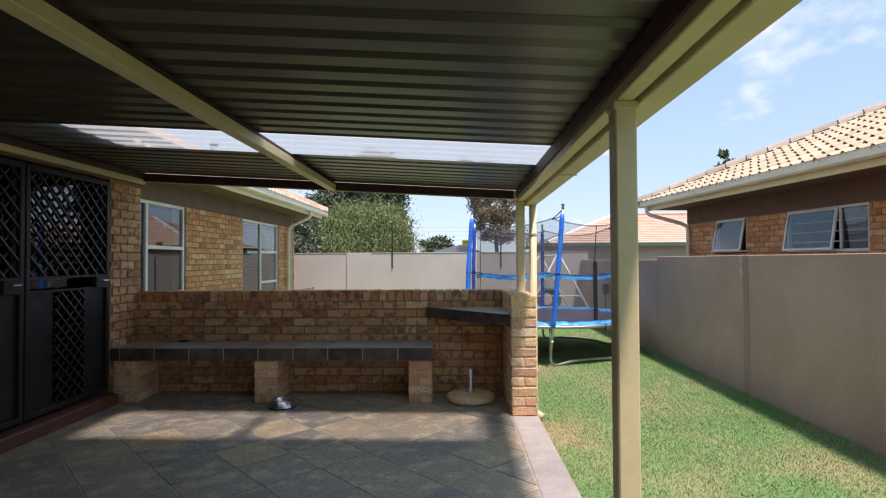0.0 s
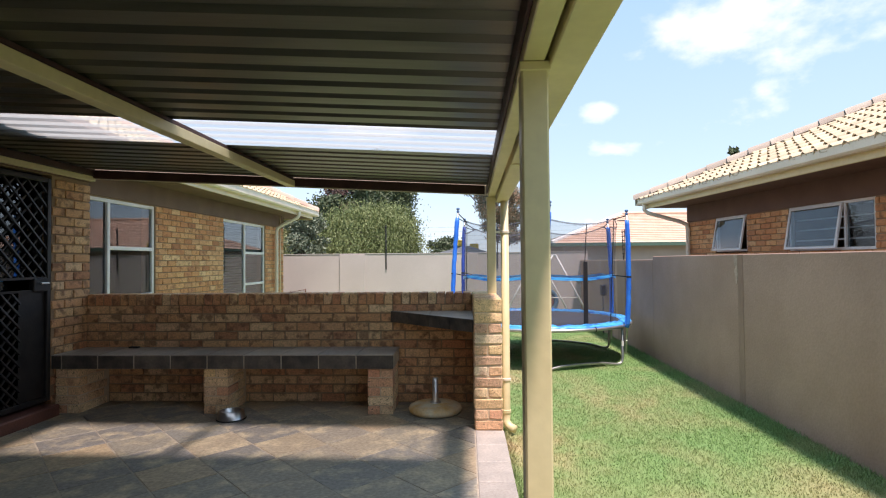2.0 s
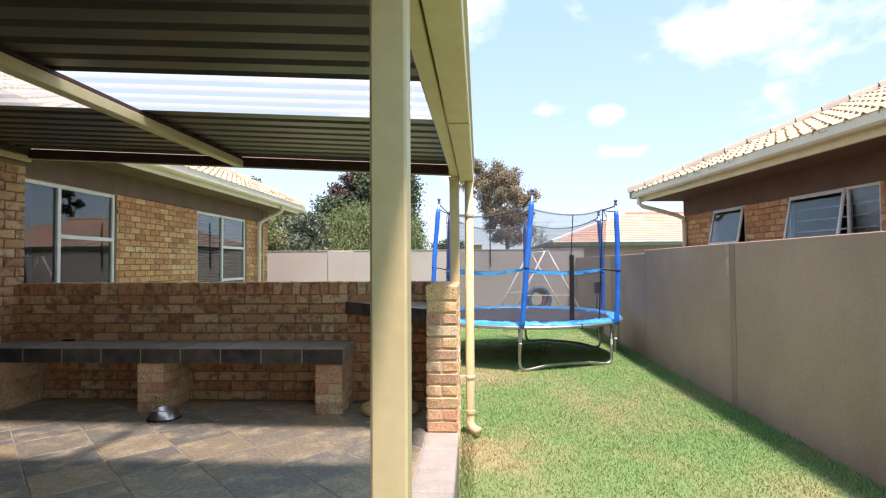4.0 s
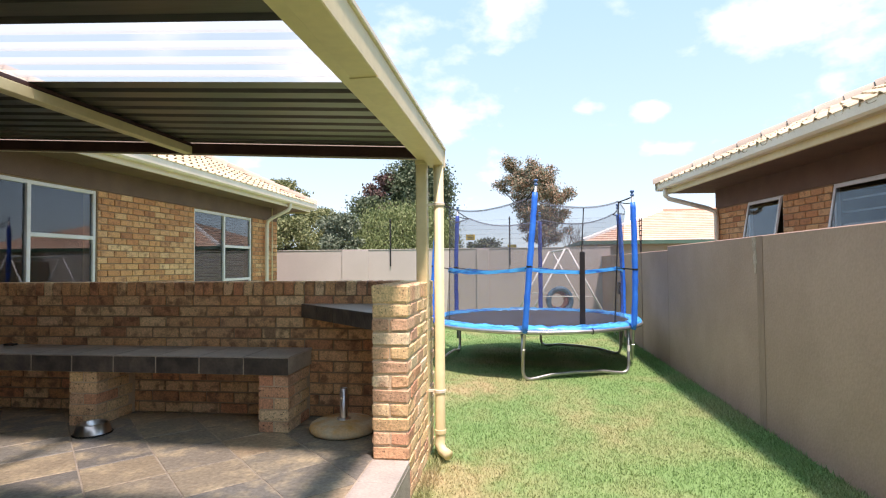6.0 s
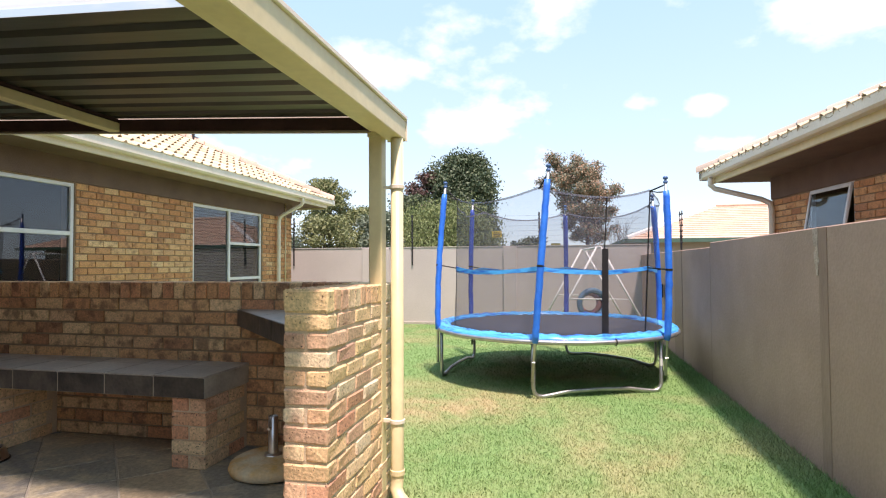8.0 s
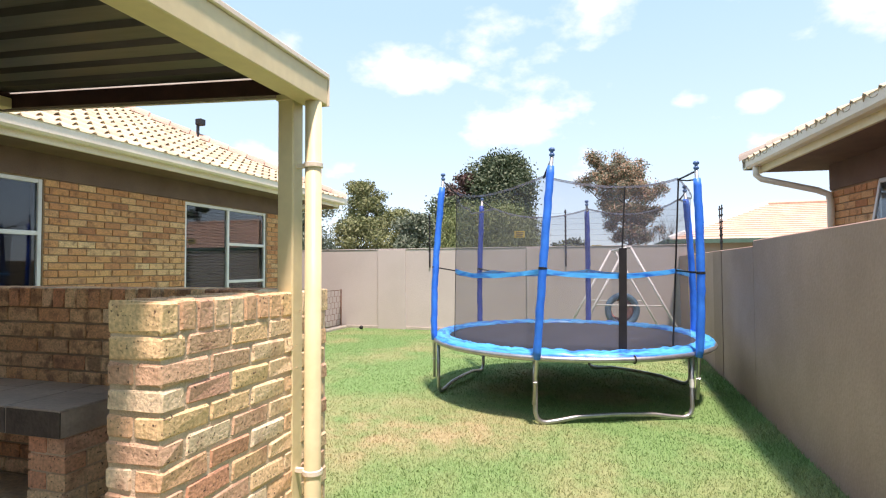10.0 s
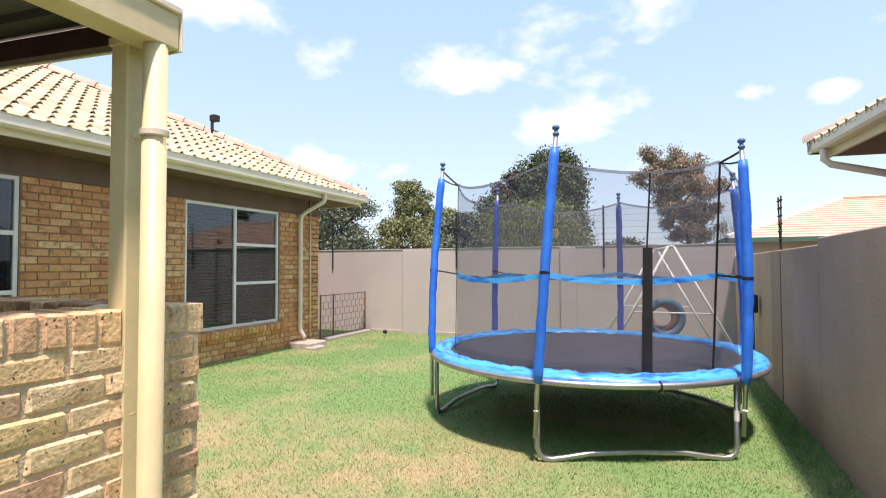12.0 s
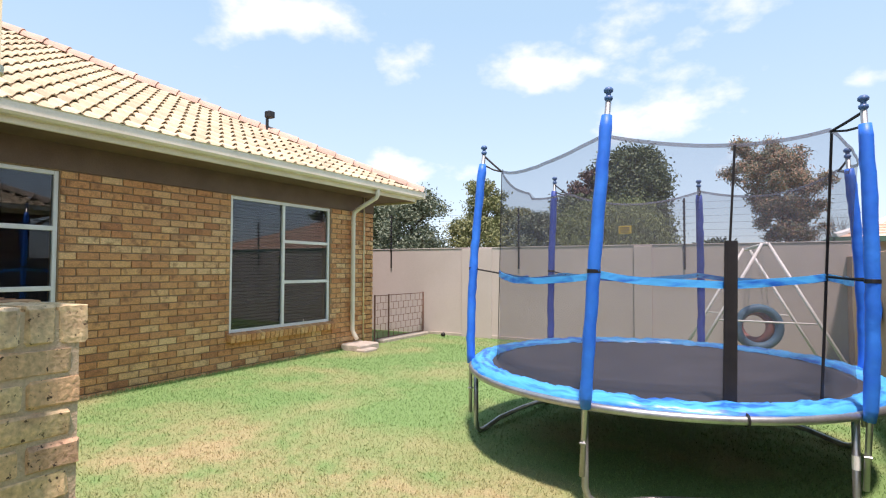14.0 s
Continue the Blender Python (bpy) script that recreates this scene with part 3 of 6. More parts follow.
for lean in (-0.05, 0.06):
    b = thing("fence_spike", "black notched fence upright on the boundary wall", "fence bracket", "electric fence uprights")
    part("upright", Shape().tube([(WALL_X + 0.05, 10.87 + lean * 0.4, 1.33), (WALL_X + 0.05, 10.87 + lean * 1.4, 1.93)], 0.008, 6), BLACK, b)
    for k in range(6):
        yy = 10.87 + lean * (0.5 + k * 0.16)
        part("notch", Shape().box(WALL_X + 0.036, WALL_X + 0.064, yy - 0.015, yy + 0.015, 1.45 + k * 0.085, 1.468 + k * 0.085, 0.003), BLACK, b)
ws = thing("warning_sign", "small yellow warning plate hung on the electric fence", "sign")
part("plate", Shape().box(0.20, 0.42, FAR_Y - 0.062, FAR_Y - 0.056, 1.76, 1.90, 0.002), YELLOW, ws)
for z in (1.865, 1.825, 1.79):
    part("lettering_bar", Shape().box(0.23, 0.39, FAR_Y - 0.066, FAR_Y - 0.063, z - 0.007, z + 0.007), BLACK, ws)
mb = thing("meter_box", "small black box on a thin stake by the wall", "garden light")
part("housing", Shape().box(WALL_X - 0.13, WALL_X - 0.03, 11.93, 12.07, 0.57, 0.80, 0.012), BLACK, mb)
part("stake", Shape().tube([(WALL_X - 0.08, 12.0, -0.3), (WALL_X - 0.08, 12.0, 0.57)], 0.011, 8), BLACK, mb)

# ---- wing of the house ----
W1, W2, WZ = (5.58, 7.55), (9.66, 11.65), (0.235, 2.14)
END_Y, BRICK_TOP = 12.81, 2.15
body = Shape()
xb0, xb1 = HOUSE_X - 0.21, HOUSE_X - 0.012
for y0, y1, z0, z1 in ((5.3, END_Y - 0.012, -0.4, WZ[0]), (5.3, W1[0], WZ[0], 2.5), (W1[1], W2[0], WZ[0], 2.5), (W2[1], END_Y - 0.012, WZ[0], 2.5),
                       (W1[0], W1[1], WZ[1], 2.5), (W2[0], W2[1], WZ[1], 2.5)):
    body.box(xb0, xb1, y0, y1, z0, z1)
body.box(-10, xb1, END_Y - 0.2, END_Y - 0.012, -0.4, 2.5)
wing = structure("wall_wing", body, MORTAR_DARK, "brown and tan face brick house wall")
part("plaster_band", Shape().box(HOUSE_X - 0.011, HOUSE_X + 0.006, 5.40, END_Y, BRICK_TOP + 0.004, 2.45), BROWN, wing, "brown painted plaster band under the eave")
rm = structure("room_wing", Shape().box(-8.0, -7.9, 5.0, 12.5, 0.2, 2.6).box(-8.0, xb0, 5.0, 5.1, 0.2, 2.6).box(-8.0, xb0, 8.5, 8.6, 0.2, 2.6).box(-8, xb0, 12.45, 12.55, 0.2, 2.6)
               .box(-8.0, xb0, 5.0, 12.55, 0.1, 0.2).box(-8.0, xb0, 5.0, 12.55, 2.55, 2.62), DARK_IN, "room box behind the windows, painted near black for dimness")
structure("soffit_wing", Shape().box(HOUSE_X + 0.006, -3.40, 5.59, 13.44, 2.43, 2.45).box(-10, HOUSE_X + 0.006, END_Y, 13.44, 2.43, 2.45), BROWN, "brown boarded eave soffit", category="soffit")


def house_window(y0, y1, name, blind):
    """A white steel window: a fixed pane, and three lights one above another beside it."""
    w = thing(name, "white steel window with blinds, one wide pane and three small lights", "window", kind="structure")
    x0, x1, t = HOUSE_X - 0.075, HOUSE_X - 0.025, 0.045
    my = y0 + (1.01 if y0 < 7 else 0.97)
    z0, z1 = WZ
    rim = Shape()
    for a in ((y0, y0 + t, z0, z1), (y1 - t, y1, z0, z1), (y0 + t, y1 - t, z1 - t, z1), (y0 + t, y1 - t, z0, z0 + t)):
        rim.box(x0, x1, a[0], a[1], a[2], a[3], 0.004)
    part("window_frame", rim, WHITE, w)
    part("mullion", Shape().box(x0 + 0.002, x1 + 0.004, my - 0.026, my + 0.026, z0 + t, z1 - t, 0.004), WHITE, w)
    for zt in (0.92, 1.54):
        part("transom", Shape().box(x0 + 0.002, x1 + 0.003, my + 0.026, y1 - t, zt - 0.024, zt + 0.024, 0.004), WHITE, w)
    part("pane", Shape().box(x0 + 0.02, x0 + 0.024, y0 + t, my - 0.026, z0 + t, z1 - t), GLASS, w).visible_shadow = False
    for za, zb in ((z0 + t, 0.896), (0.944, 1.516), (1.564, z1 - t)):
        part("pane", Shape().box(x0 + 0.02, x0 + 0.024, my + 0.026, y1 - t, za, zb), GLASS, w).visible_shadow = False
    part("stay", Shape().tube([(x1 + 0.012, my + 0.42, 0.325), (x1 + 0.012, my + 0.42, 0.285), (x1 + 0.012, my + 0.5, 0.285)], 0.006, 6), STEEL, w)
    if blind:
        b = thing("venetian_blind", "grey closed venetian blind behind the window glass", "blind")
        part("head_rail", Shape().box(x0 - 0.12, x0 - 0.07, y0 + 0.02, y1 - 0.02, z1 - 0.06, z1 - 0.01, 0.004), BLIND, b)
        for k in range(38):
            z = z0 + 0.06 + k * 0.048
            v, f = chamfer_box(-0.002, 0.002, y0 + 0.02, y1 - 0.02, -0.019, 0.019)
            r = Matrix.Translation((x0 - 0.095, 0, z)) @ Matrix.Rotation(radians(28), 4, "Y")
            part("slat", Shape().add([r @ Vector(p) for p in v], f), BLIND, b)
    else:
        c = Shape()
        n = 60
        pts = [(x0 - 0.13 + 0.022 * math.sin(k * 0.9) + 0.01 * math.sin(k * 2.3), y0 + 0.02 + (my - 0.2 - y0) * k / n) for k in range(n + 1)]
        c.prism(pts + [(p[0] - 0.004, p[1]) for p in reversed(pts)], "z", z0 + 0.05, z1 - 0.03)
        solid("curtain", c, CURTAIN, "dark blue gathered curtain behind the window glass", "curtain")
    sill = thing(name + "_sill", "sloping brown brick window sill", "sill", kind="structure")
    k, y = 0, y0 - 0.05
    part("bedding", Shape().box(HOUSE_X - 0.08, HOUSE_X + 0.02, y0 - 0.04, y1 + 0.10, 0.14, 0.212), MORTAR, sill)
    v, f = chamfer_box(-0.115, 0.075, -0.0375, 0.0375, -0.052, 0.052, 0.006, 0.002, random.Random(3))
    r = Matrix.Rotation(radians(10), 4, "Y")
    me = Shape().add([r @ Vector(p) for p in v], f).mesh("brick", BRICK)
    while y < y1 + 0.08:
        ob = new("brick", me)
        ob.parent = sill
        ob.location = (HOUSE_X + 0.025, y + 0.0375, 0.176)
        y += 0.0855


house_window(W1[0], W1[1], "window_1", False)
house_window(W2[0], W2[1], "window_2", True)

# eave gutter, fascia and pipes of the wing
part("fascia", Shape().box(-3.42, -3.385, 5.59, 13.47, 2.425, 2.50, 0.004), GUTTER, g := thing("wing_gutter", "cream box gutter on a yellowish fascia board", "gutter"))
GUT = [(-3.385, 2.49), (-3.30, 2.49), (-3.275, 2.515), (-3.275, 2.60), (-3.262, 2.612), (-3.285, 2.612), (-3.287, 2.52), (-3.302, 2.503), (-3.375, 2.503), (-3.375, 2.60), (-3.385, 2.60)]
part("gutter", Shape().prism(GUT, "y", 5.59, 13.54), GUTTER, g)
part("gutter", Shape().box(-9, -3.275, 13.54, 13.66, 2.49, 2.61, 0.006), GUTTER, g)
part("fascia", Shape().box(-9, -3.39, 13.475, 13.515, 2.40, 2.50, 0.004), CREAM, g)
dp = thing("wing_downpipe", "cream painted round downpipe bent in under the eave", "downpipe")
part("pipe", Shape().tube([(-3.33, 12.2, 2.52), (-3.33, 12.2, 2.40), (-3.36, 12.2, 2.355), (-3.70, 12.17, 2.19), (-3.80, 12.15, 2.12), (-3.825, 12.15, 2.03),
                           (-3.825, 12.15, 0.06), (-3.80, 12.15, 0.0), (-3.72, 12.15, -0.10)], 0.038, 14), GUTTER, dp, smooth=True)
for z in (0.35, 1.9):
    part("bracket", Shape().lathe([(0.041, z), (0.044, z + 0.004), (0.044, z + 0.03), (0.041, z + 0.034)], -3.825, 12.15, 16), GUTTER, dp)
cd = thing("conduit_pipe", "thin cream conduit pipe running up the brick wall", "pipe")
part("pipe", Shape().tube([(-3.868, 12.5, -0.27), (-3.868, 12.5, 2.42)], 0.013, 10), CREAM, cd, smooth=True)
for z in (0.3, 1.0, 1.7):
    part("clip", Shape().box(-3.889, -3.85, 12.48, 12.52, z, z + 0.018, 0.003), CREAM, cd)
solid("drain_block", Shape().box(-3.86, -3.42, 11.88, 12.40, -0.29, -0.16, 0.02).box(-3.5, -3.3, 11.85, 12.2, -0.29, -0.22, 0.02), CONCRETE, "weathered concrete splash block under the downpipe", "splash block")

# wing fence panel between the house corner and the far wall
fn = thing("mesh_gate", "low rusty brown wire fence with a brick pattern", "fence")
for y in (12.87, 13.31, 14.55):
    part("post", Shape().box(-3.905, -3.88, y - 0.014, y + 0.014, -0.30, 0.63, 0.003), RUST, fn)
for z in (-0.20, 0.605):
    part("rail", Shape().box(-3.900, -3.885, 12.87, 14.55, z, z + 0.014, 0.003), RUST, fn)
for k in range(1, 6):
    part("rail", Shape().box(-3.896, -3.889, 12.87, 14.55, -0.20 + k * 0.134, -0.194 + k * 0.134), RUST, fn)
for k in range(6):
    for j in range(10):
        y = 12.96 + j * 0.17 + (0.085 if k % 2 else 0)
        if y < 14.53:
            part("wire", Shape().box(-3.896, -3.889, y, y + 0.006, -0.194 + k * 0.134, -0.066 + k * 0.134), RUST, fn)
solid("edging_kerb", Shape().box(-4.0, -3.74, 12.95, 14.55, -0.33, -0.205, 0.02), CONCRETE, "rough concrete edging under the wire fence", "kerb")
solid("garden_ball", Shape().lathe([(0.001, -0.28), (0.035, -0.265), (0.05, -0.23), (0.035, -0.195), (0.001, -0.18)], -3.3, 14.4, 14), BLACK, "small black ball on the lawn by the wall", "ball", smooth=True)


# ---- tiled roofs ----
def tile_profile(w, n=8):
    """The wave of a roof tile across its width: a roll, then a shallow pan."""
    out = []
    for k in range(n + 1):
        u = k / n
        out.append((u * w, 0.044 * math.sin(math.pi * u / 0.5) if u < 0.5 else -0.006 * math.sin(math.pi * (u - 0.5) / 0.5)))
    return out


def roof_tile_mesh(w, run, material):
    s, p = Shape(), tile_profile(w)
    n = len(p)
    v = [(u, 0.0, 0.026 + h * 1.38) for u, h in p] + [(u, run + 0.05, h) for u, h in p] + [(u, 0.0, 0.018 + h * 1.28) for u, h in p] + [(u, run * 0.6, h * 0.9 - 0.008) for u, h in p]
    f = [(k, k + 1, n + k + 1, n + k) for k in range(n - 1)] + [(2 * n + k, 2 * n + k + 1, k + 1, k) for k in range(n - 1)] + [(3 * n + k, 3 * n + k + 1, 2 * n + k + 1, 2 * n + k) for k in range(n - 1)]
    return s.add(v, f).mesh("roof_tile", material, False)


def tiled_slope(parent, m, width, rows, taper0, taper1, material, limit, tw=0.2, run=0.305, keep=None):
    """Rows of tiles on a slope: m takes (along the eave, up the slope, off the slope) to the world; each row is cut back at the ends as a hip."""
    me = roof_tile_mesh(tw, run, material)
    spots = []
    for r in range(rows):
        a0, a1 = r * run * taper0, width - r * run * taper1
        k = math.floor(a0 / tw)
        while k * tw < a1:
            if k * tw >= a0 - tw * 0.6 and k * tw < a1 - tw * 0.4:
                spots.append((k * tw, r * run))
            k += 1
    if keep:
        spots.sort(key=keep)
    rnd = random.Random(9)
    for a, b in spots[:limit]:
        ob = new("roof_tile", me)
        ob.parent = parent
        ob.matrix_basis = m @ Matrix.Translation((a + rnd.uniform(-0.004, 0.004), b + rnd.uniform(-0.006, 0.006), rnd.uniform(0, 0.004)))
    if spots[limit:]:
        s = Shape()
        src = [Vector(v.co) for v in me.vertices]
        faces = [tuple(p.vertices) for p in me.polygons]
        for a, b in spots[limit:]:
            off = Vector((a, b, rnd.uniform(0, 0.004)))
            s.add([m @ (p + off) for p in src], faces)
        tagged(part("roof_tiling", s, material, parent), kind="stuff")


def slope_matrix(origin, along, up):
    x, y = Vector(along).normalized(), Vector(up).normalized()
    z = x.cross(y)
    return Matrix.Translation(origin) @ Matrix((x, y, z)).transposed().to_4x4()


def ridge_caps(parent, p0, p1, material, step=0.36, r=0.105):
    d = Vector(p1) - Vector(p0)
    n = int(d.length / step)
    t = d.normalized()
    side = t.cross(Vector((0, 0, 1))).normalized()
    up = side.cross(t)
    s = Shape()
    seg = 7
    v = []
    for e, rr in ((0.0, r * 1.22), (step * 1.08, r)):
        for thick in (0.0, 0.018):
            for k in range(seg + 1):
                a = math.pi * k / seg
                v.append(side * math.cos(a) * (rr - thick) + up * (math.sin(a) * (rr - thick) - 0.02) + t * e)
    q = seg + 1
    f = [(k, k + 1, 2 * q + k + 1, 2 * q + k) for k in range(seg)] + [(q + k + 1, q + k, k, k + 1) for k in range(seg)] + [(2 * q + k, 2 * q + k + 1, 3 * q + k + 1, 3 * q + k) for k in range(seg)]
    me = s.add(v, f).mesh("ridge_cap", material, True)
    for k in range(n + 1):
        ob = new("ridge_cap", me)
        ob.parent = parent
        ob.location = Vector(p0) + t * (k * step)


PITCH = 0.49
EAVE = (-3.325, 13.62, 2.572)
HIP = 6.2
top = (EAVE[0] - HIP, EAVE[1] - HIP, EAVE[2] + PITCH * HIP)
deck = Shape()
deck.add([(EAVE[0], 4.4, EAVE[2] - 0.01), (EAVE[0], EAVE[1], EAVE[2] - 0.01), (top[0], top[1], top[2] - 0.01), (top[0], 4.4, top[2] - 0.01),
          (EAVE[0] - 2 * HIP, EAVE[1], EAVE[2] - 0.01), (EAVE[0] - 2 * HIP, 4.4, EAVE[2] - 0.01)],
         [(0, 1, 2, 3), (1, 4, 2), (3, 2, 4, 5)])
# deck is dark brown so that the gaps under the tiles look shaded
wing_roof = structure("roof_wing", deck, BROWN, "hipped roof of cream concrete tiles with pink ridge caps", category="roof")
rise = math.sqrt(1 + PITCH * PITCH)
tiled_slope(wing_roof, slope_matrix((EAVE[0], 4.4, EAVE[2]), (0, 1, 0), (-1, 0, PITCH)), EAVE[1] - 4.4, 22, 0.0, 1 / rise, ROOF_TILE, 290, keep=lambda q: q[1] * 1.3 - q[0] * 0.25)
ridge_caps(wing_roof, Vector(EAVE) + Vector((0, 0, 0.055)), Vector(top) + Vector((0, 0, 0.055)), RIDGE_TILE)
fl = thing("flood_light", "small black flood light on a post above the roof", "lamp")
part("post", Shape().tube([(-5.32, 11.5, 3.45), (-5.32, 11.5, 3.93)], 0.028, 8), BLACK, fl)
part("lamp_head", Shape().box(-5.36, -5.22, 11.46, 11.60, 3.86, 3.98, 0.015), BLACK, fl)

# ---- covered patio: house wall with the gate ----
PX = -3.30
GZ0, GZ1, GY0, GY1 = 0.10, 2.15, 2.88, 4.92
pw = Shape()
for y0, y1, z0, z1 in ((-5.0, GY0, -0.4, 2.6), (GY1, 5.396, -0.4, 2.6), (GY0, GY1, -0.4, GZ0 - 0.02), (GY0, GY1, GZ1, 2.6)):
    pw.box(PX - 0.22, PX - 0.012, y0, y1, z0, z1)
pw.box(xb1, PX - 0.22, 5.18, 5.396, -0.4, 2.6)
patio_wall = structure("wall_patio", pw, MORTAR_DARK, "brown face brick house wall beside the patio")
part("plaster_band", Shape().box(PX - 0.011, PX + 0.006, -5, 5.40, GZ1 + 0.004, 2.45), BROWN, patio_wall, "dark brown plaster band over the gate")
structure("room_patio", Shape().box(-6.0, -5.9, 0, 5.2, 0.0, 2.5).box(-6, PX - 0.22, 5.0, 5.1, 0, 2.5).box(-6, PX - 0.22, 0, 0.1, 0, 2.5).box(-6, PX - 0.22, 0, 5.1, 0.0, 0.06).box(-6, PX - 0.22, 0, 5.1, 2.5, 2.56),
          DARK_IN, "room box behind the gate, painted near black for dimness")
structure("door_step", Shape().box(PX - 0.2, PX + 0.10, GY0 - 0.1, GY1 - 0.02, -0.02, GZ0, 0.012), DOOR_RED, "red polished door step", category="step")

sd = thing("door_1", "sliding glass door in a black frame behind the gates", "door", kind="structure")
part("door_frame", Shape().box(PX - 0.16, PX - 0.10, GY0, GY0 + 0.06, GZ0, GZ1).box(PX - 0.16, PX - 0.10, GY1 - 0.06, GY1, GZ0, GZ1).box(PX - 0.16, PX - 0.10, GY0 + 0.06, GY1 - 0.06, GZ1 - 0.06, GZ1)
     .box(PX - 0.16, PX - 0.10, 3.87, 3.93, GZ0, GZ1 - 0.06), BLACK, sd)
part("pane", Shape().box(PX - 0.135, PX - 0.130, GY0 + 0.06, 3.87, GZ0 + 0.02, GZ1 - 0.06), DOOR_GLASS, sd).visible_shadow = False
part("pane", Shape().box(PX - 0.135, PX - 0.130, 3.93, GY1 - 0.06, GZ0 + 0.02, GZ1 - 0.06), DOOR_GLASS, sd).visible_shadow = False


def security_gate(y0, y1):
    """A black steel gate leaf: a box frame, a lock box at half height, and slanting bars both ways, doubled in the middle below."""
    gt = thing("security_gate", "black steel lattice security gate with a lock box", "gate", "security gates")
    x, t, zm = PX + 0.0, 0.042, 1.16
    z0, z1 = GZ0 + 0.03, GZ1 - 0.03
    fr = Shape()
    fr.box(x - 0.04, x, y0, y0 + t, z0, z1, 0.004).box(x - 0.04, x, y1 - t, y1, z0, z1, 0.004)
    fr.box(x - 0.04, x, y0 + t, y1 - t, z0, z0 + t, 0.004).box(x - 0.04, x, y0 + t, y1 - t, z1 - t, z1, 0.004)
    part("gate_frame", fr, BLACK, gt)
    part("lock_rail", Shape().box(x - 0.036, x - 0.004, y0 + t, y1 - t, zm - 0.055, zm - 0.035).box(x - 0.036, x - 0.004, y0 + t, y1 - t, zm + 0.055, zm + 0.075), BLACK, gt)
    lock = part("lock_box", Shape().box(x - 0.04, x + 0.012, y1 - t - 0.16, y1 - t, zm - 0.05, zm + 0.06, 0.006), BLACK, gt)
    part("handle", Shape().tube([(x + 0.012, y1 - 0.09, zm + 0.02), (x + 0.05, y1 - 0.09, zm + 0.02), (x + 0.05, y1 - 0.17, zm + 0.02)], 0.008, 8), STEEL, lock)
    inner0, inner1 = y0 + t, y1 - t
    wide = inner1 - inner0

    def bars(za, zb, ya, yb, step):
        h = zb - za
        for sign in (1, -1):
            k = -int(h / step) - 1
            while True:
                a = ya + k * step
                if a > yb:
                    break
                p0, p1 = (a, za), (a + h, zb)
                if p0[0] < ya:
                    p0 = (ya, za + ya - p0[0])
                if p1[0] > yb:
                    p1 = (yb, zb - (p1[0] - yb))
                k += 1
                if p1[1] - p0[1] < 0.02:
                    continue
                if sign < 0:
                    p0, p1 = (ya + yb - p0[0], p0[1]), (ya + yb - p1[0], p1[1])
                xo = x - 0.026 if sign > 0 else x - 0.014
                part("lattice_bar", Shape().tube([(xo, p0[0], p0[1]), (xo, p1[0], p1[1])], 0.0115, 4), BLACK, gt)

    bars(zm + 0.075, z1 - t, inner0, inner1, 0.125)
    bars(z0 + t, zm - 0.055, inner0 + wide * 0.30, inner0 + wide * 0.70, 0.105)
    part("kick_sheet", Shape().box(x - 0.032, x - 0.028, inner0, inner0 + wide * 0.30, z0 + t, zm - 0.055), BLACK, gt)
    part("kick_sheet", Shape().box(x - 0.032, x - 0.028, inner0 + wide * 0.70, inner1, z0 + t, zm - 0.055), BLACK, gt)


security_gate(3.90, GY1 - 0.015)
security_gate(GY0 + 0.015, 3.885)

# ---- patio awning ----
def roof_z(x):
    return 2.07 + 0.055 * (0.6 - x)


aw = thing("awning", "corrugated steel patio awning on cream painted beams", "awning")
RIB = 0.1715
SKEW = Matrix.Translation((0.7, 5.3, 0)) @ Matrix.Rotation(-0.010, 4, "Z") @ Matrix.Translation((-0.7, -5.3, 0))


FALL = SKEW @ Matrix.Translation((0.0, 5.3, 1.9)) @ Matrix.Rotation(-0.006, 4, "X") @ Matrix.Translation((0.0, -5.3, -1.9))


def sheet_mesh(y0, ribs, x0, x1, material, cut=None):
    """A trapezoid-ribbed roof sheet whose ribs run across the patio."""
    pts = []
    for k in range(ribs):
        b = y0 + k * RIB
        pts += [(b, 0.0), (b + 0.098, 0.0), (b + 0.116, 0.021), (b + 0.150, 0.021)]
    pts.append((y0 + ribs * RIB, 0.0))
    if cut:
        pts = [p for p in pts if p[0] <= cut]
    n = len(pts)
    if material is SKYLIGHT:
        return Shape().add([(x, y, roof_z(x) + h) for x in (x0, x1) for y, h in pts], [(k + 1, k, n + k, n + k + 1) for k in range(n - 1)])
    v = []
    for x in (x0, x1):
        for off in (0.0, 0.0015):
            v += [(x, y, roof_z(x) + h + off) for y, h in pts]
    f = [(k + 1, k, 2 * n + k, 2 * n + k + 1) for k in range(n - 1)] + [(n + k, n + k + 1, 3 * n + k + 1, 3 * n + k) for k in range(n - 1)]
    f += [(0, n, 3 * n, 2 * n), (n - 1, 2 * n - 1, 4 * n - 1, 3 * n - 1)] + [(k, k + 1, n + k + 1, n + k) for k in range(n - 1)] + [(2 * n + k + 1, 2 * n + k, 3 * n + k, 3 * n + k + 1) for k in range(n - 1)]
    return Shape().add(v, f)


SKY0 = 3.21
structure("roof_main", Shape().prism([(-2.52, 2.33), (-9.0, 5.26), (-9.0, 5.34), (-2.52, 2.41)], "y", -6.0, 5.2), BROWN, "eave of the main house roof above the awning", category="roof")
for k in range(-9, 4):
    y0 = SKY0 + k * 4 * RIB
    if k == 0:
        part("clear_sheet", sheet_mesh(y0, 4, -3.28, 0.74, SKYLIGHT), SKYLIGHT, aw, "translucent white roof sheet")
    else:
        part("roof_sheet", sheet_mesh(y0, 4, -3.28, 0.74, SHEET, 5.43 if k == 3 else None), SHEET, aw)


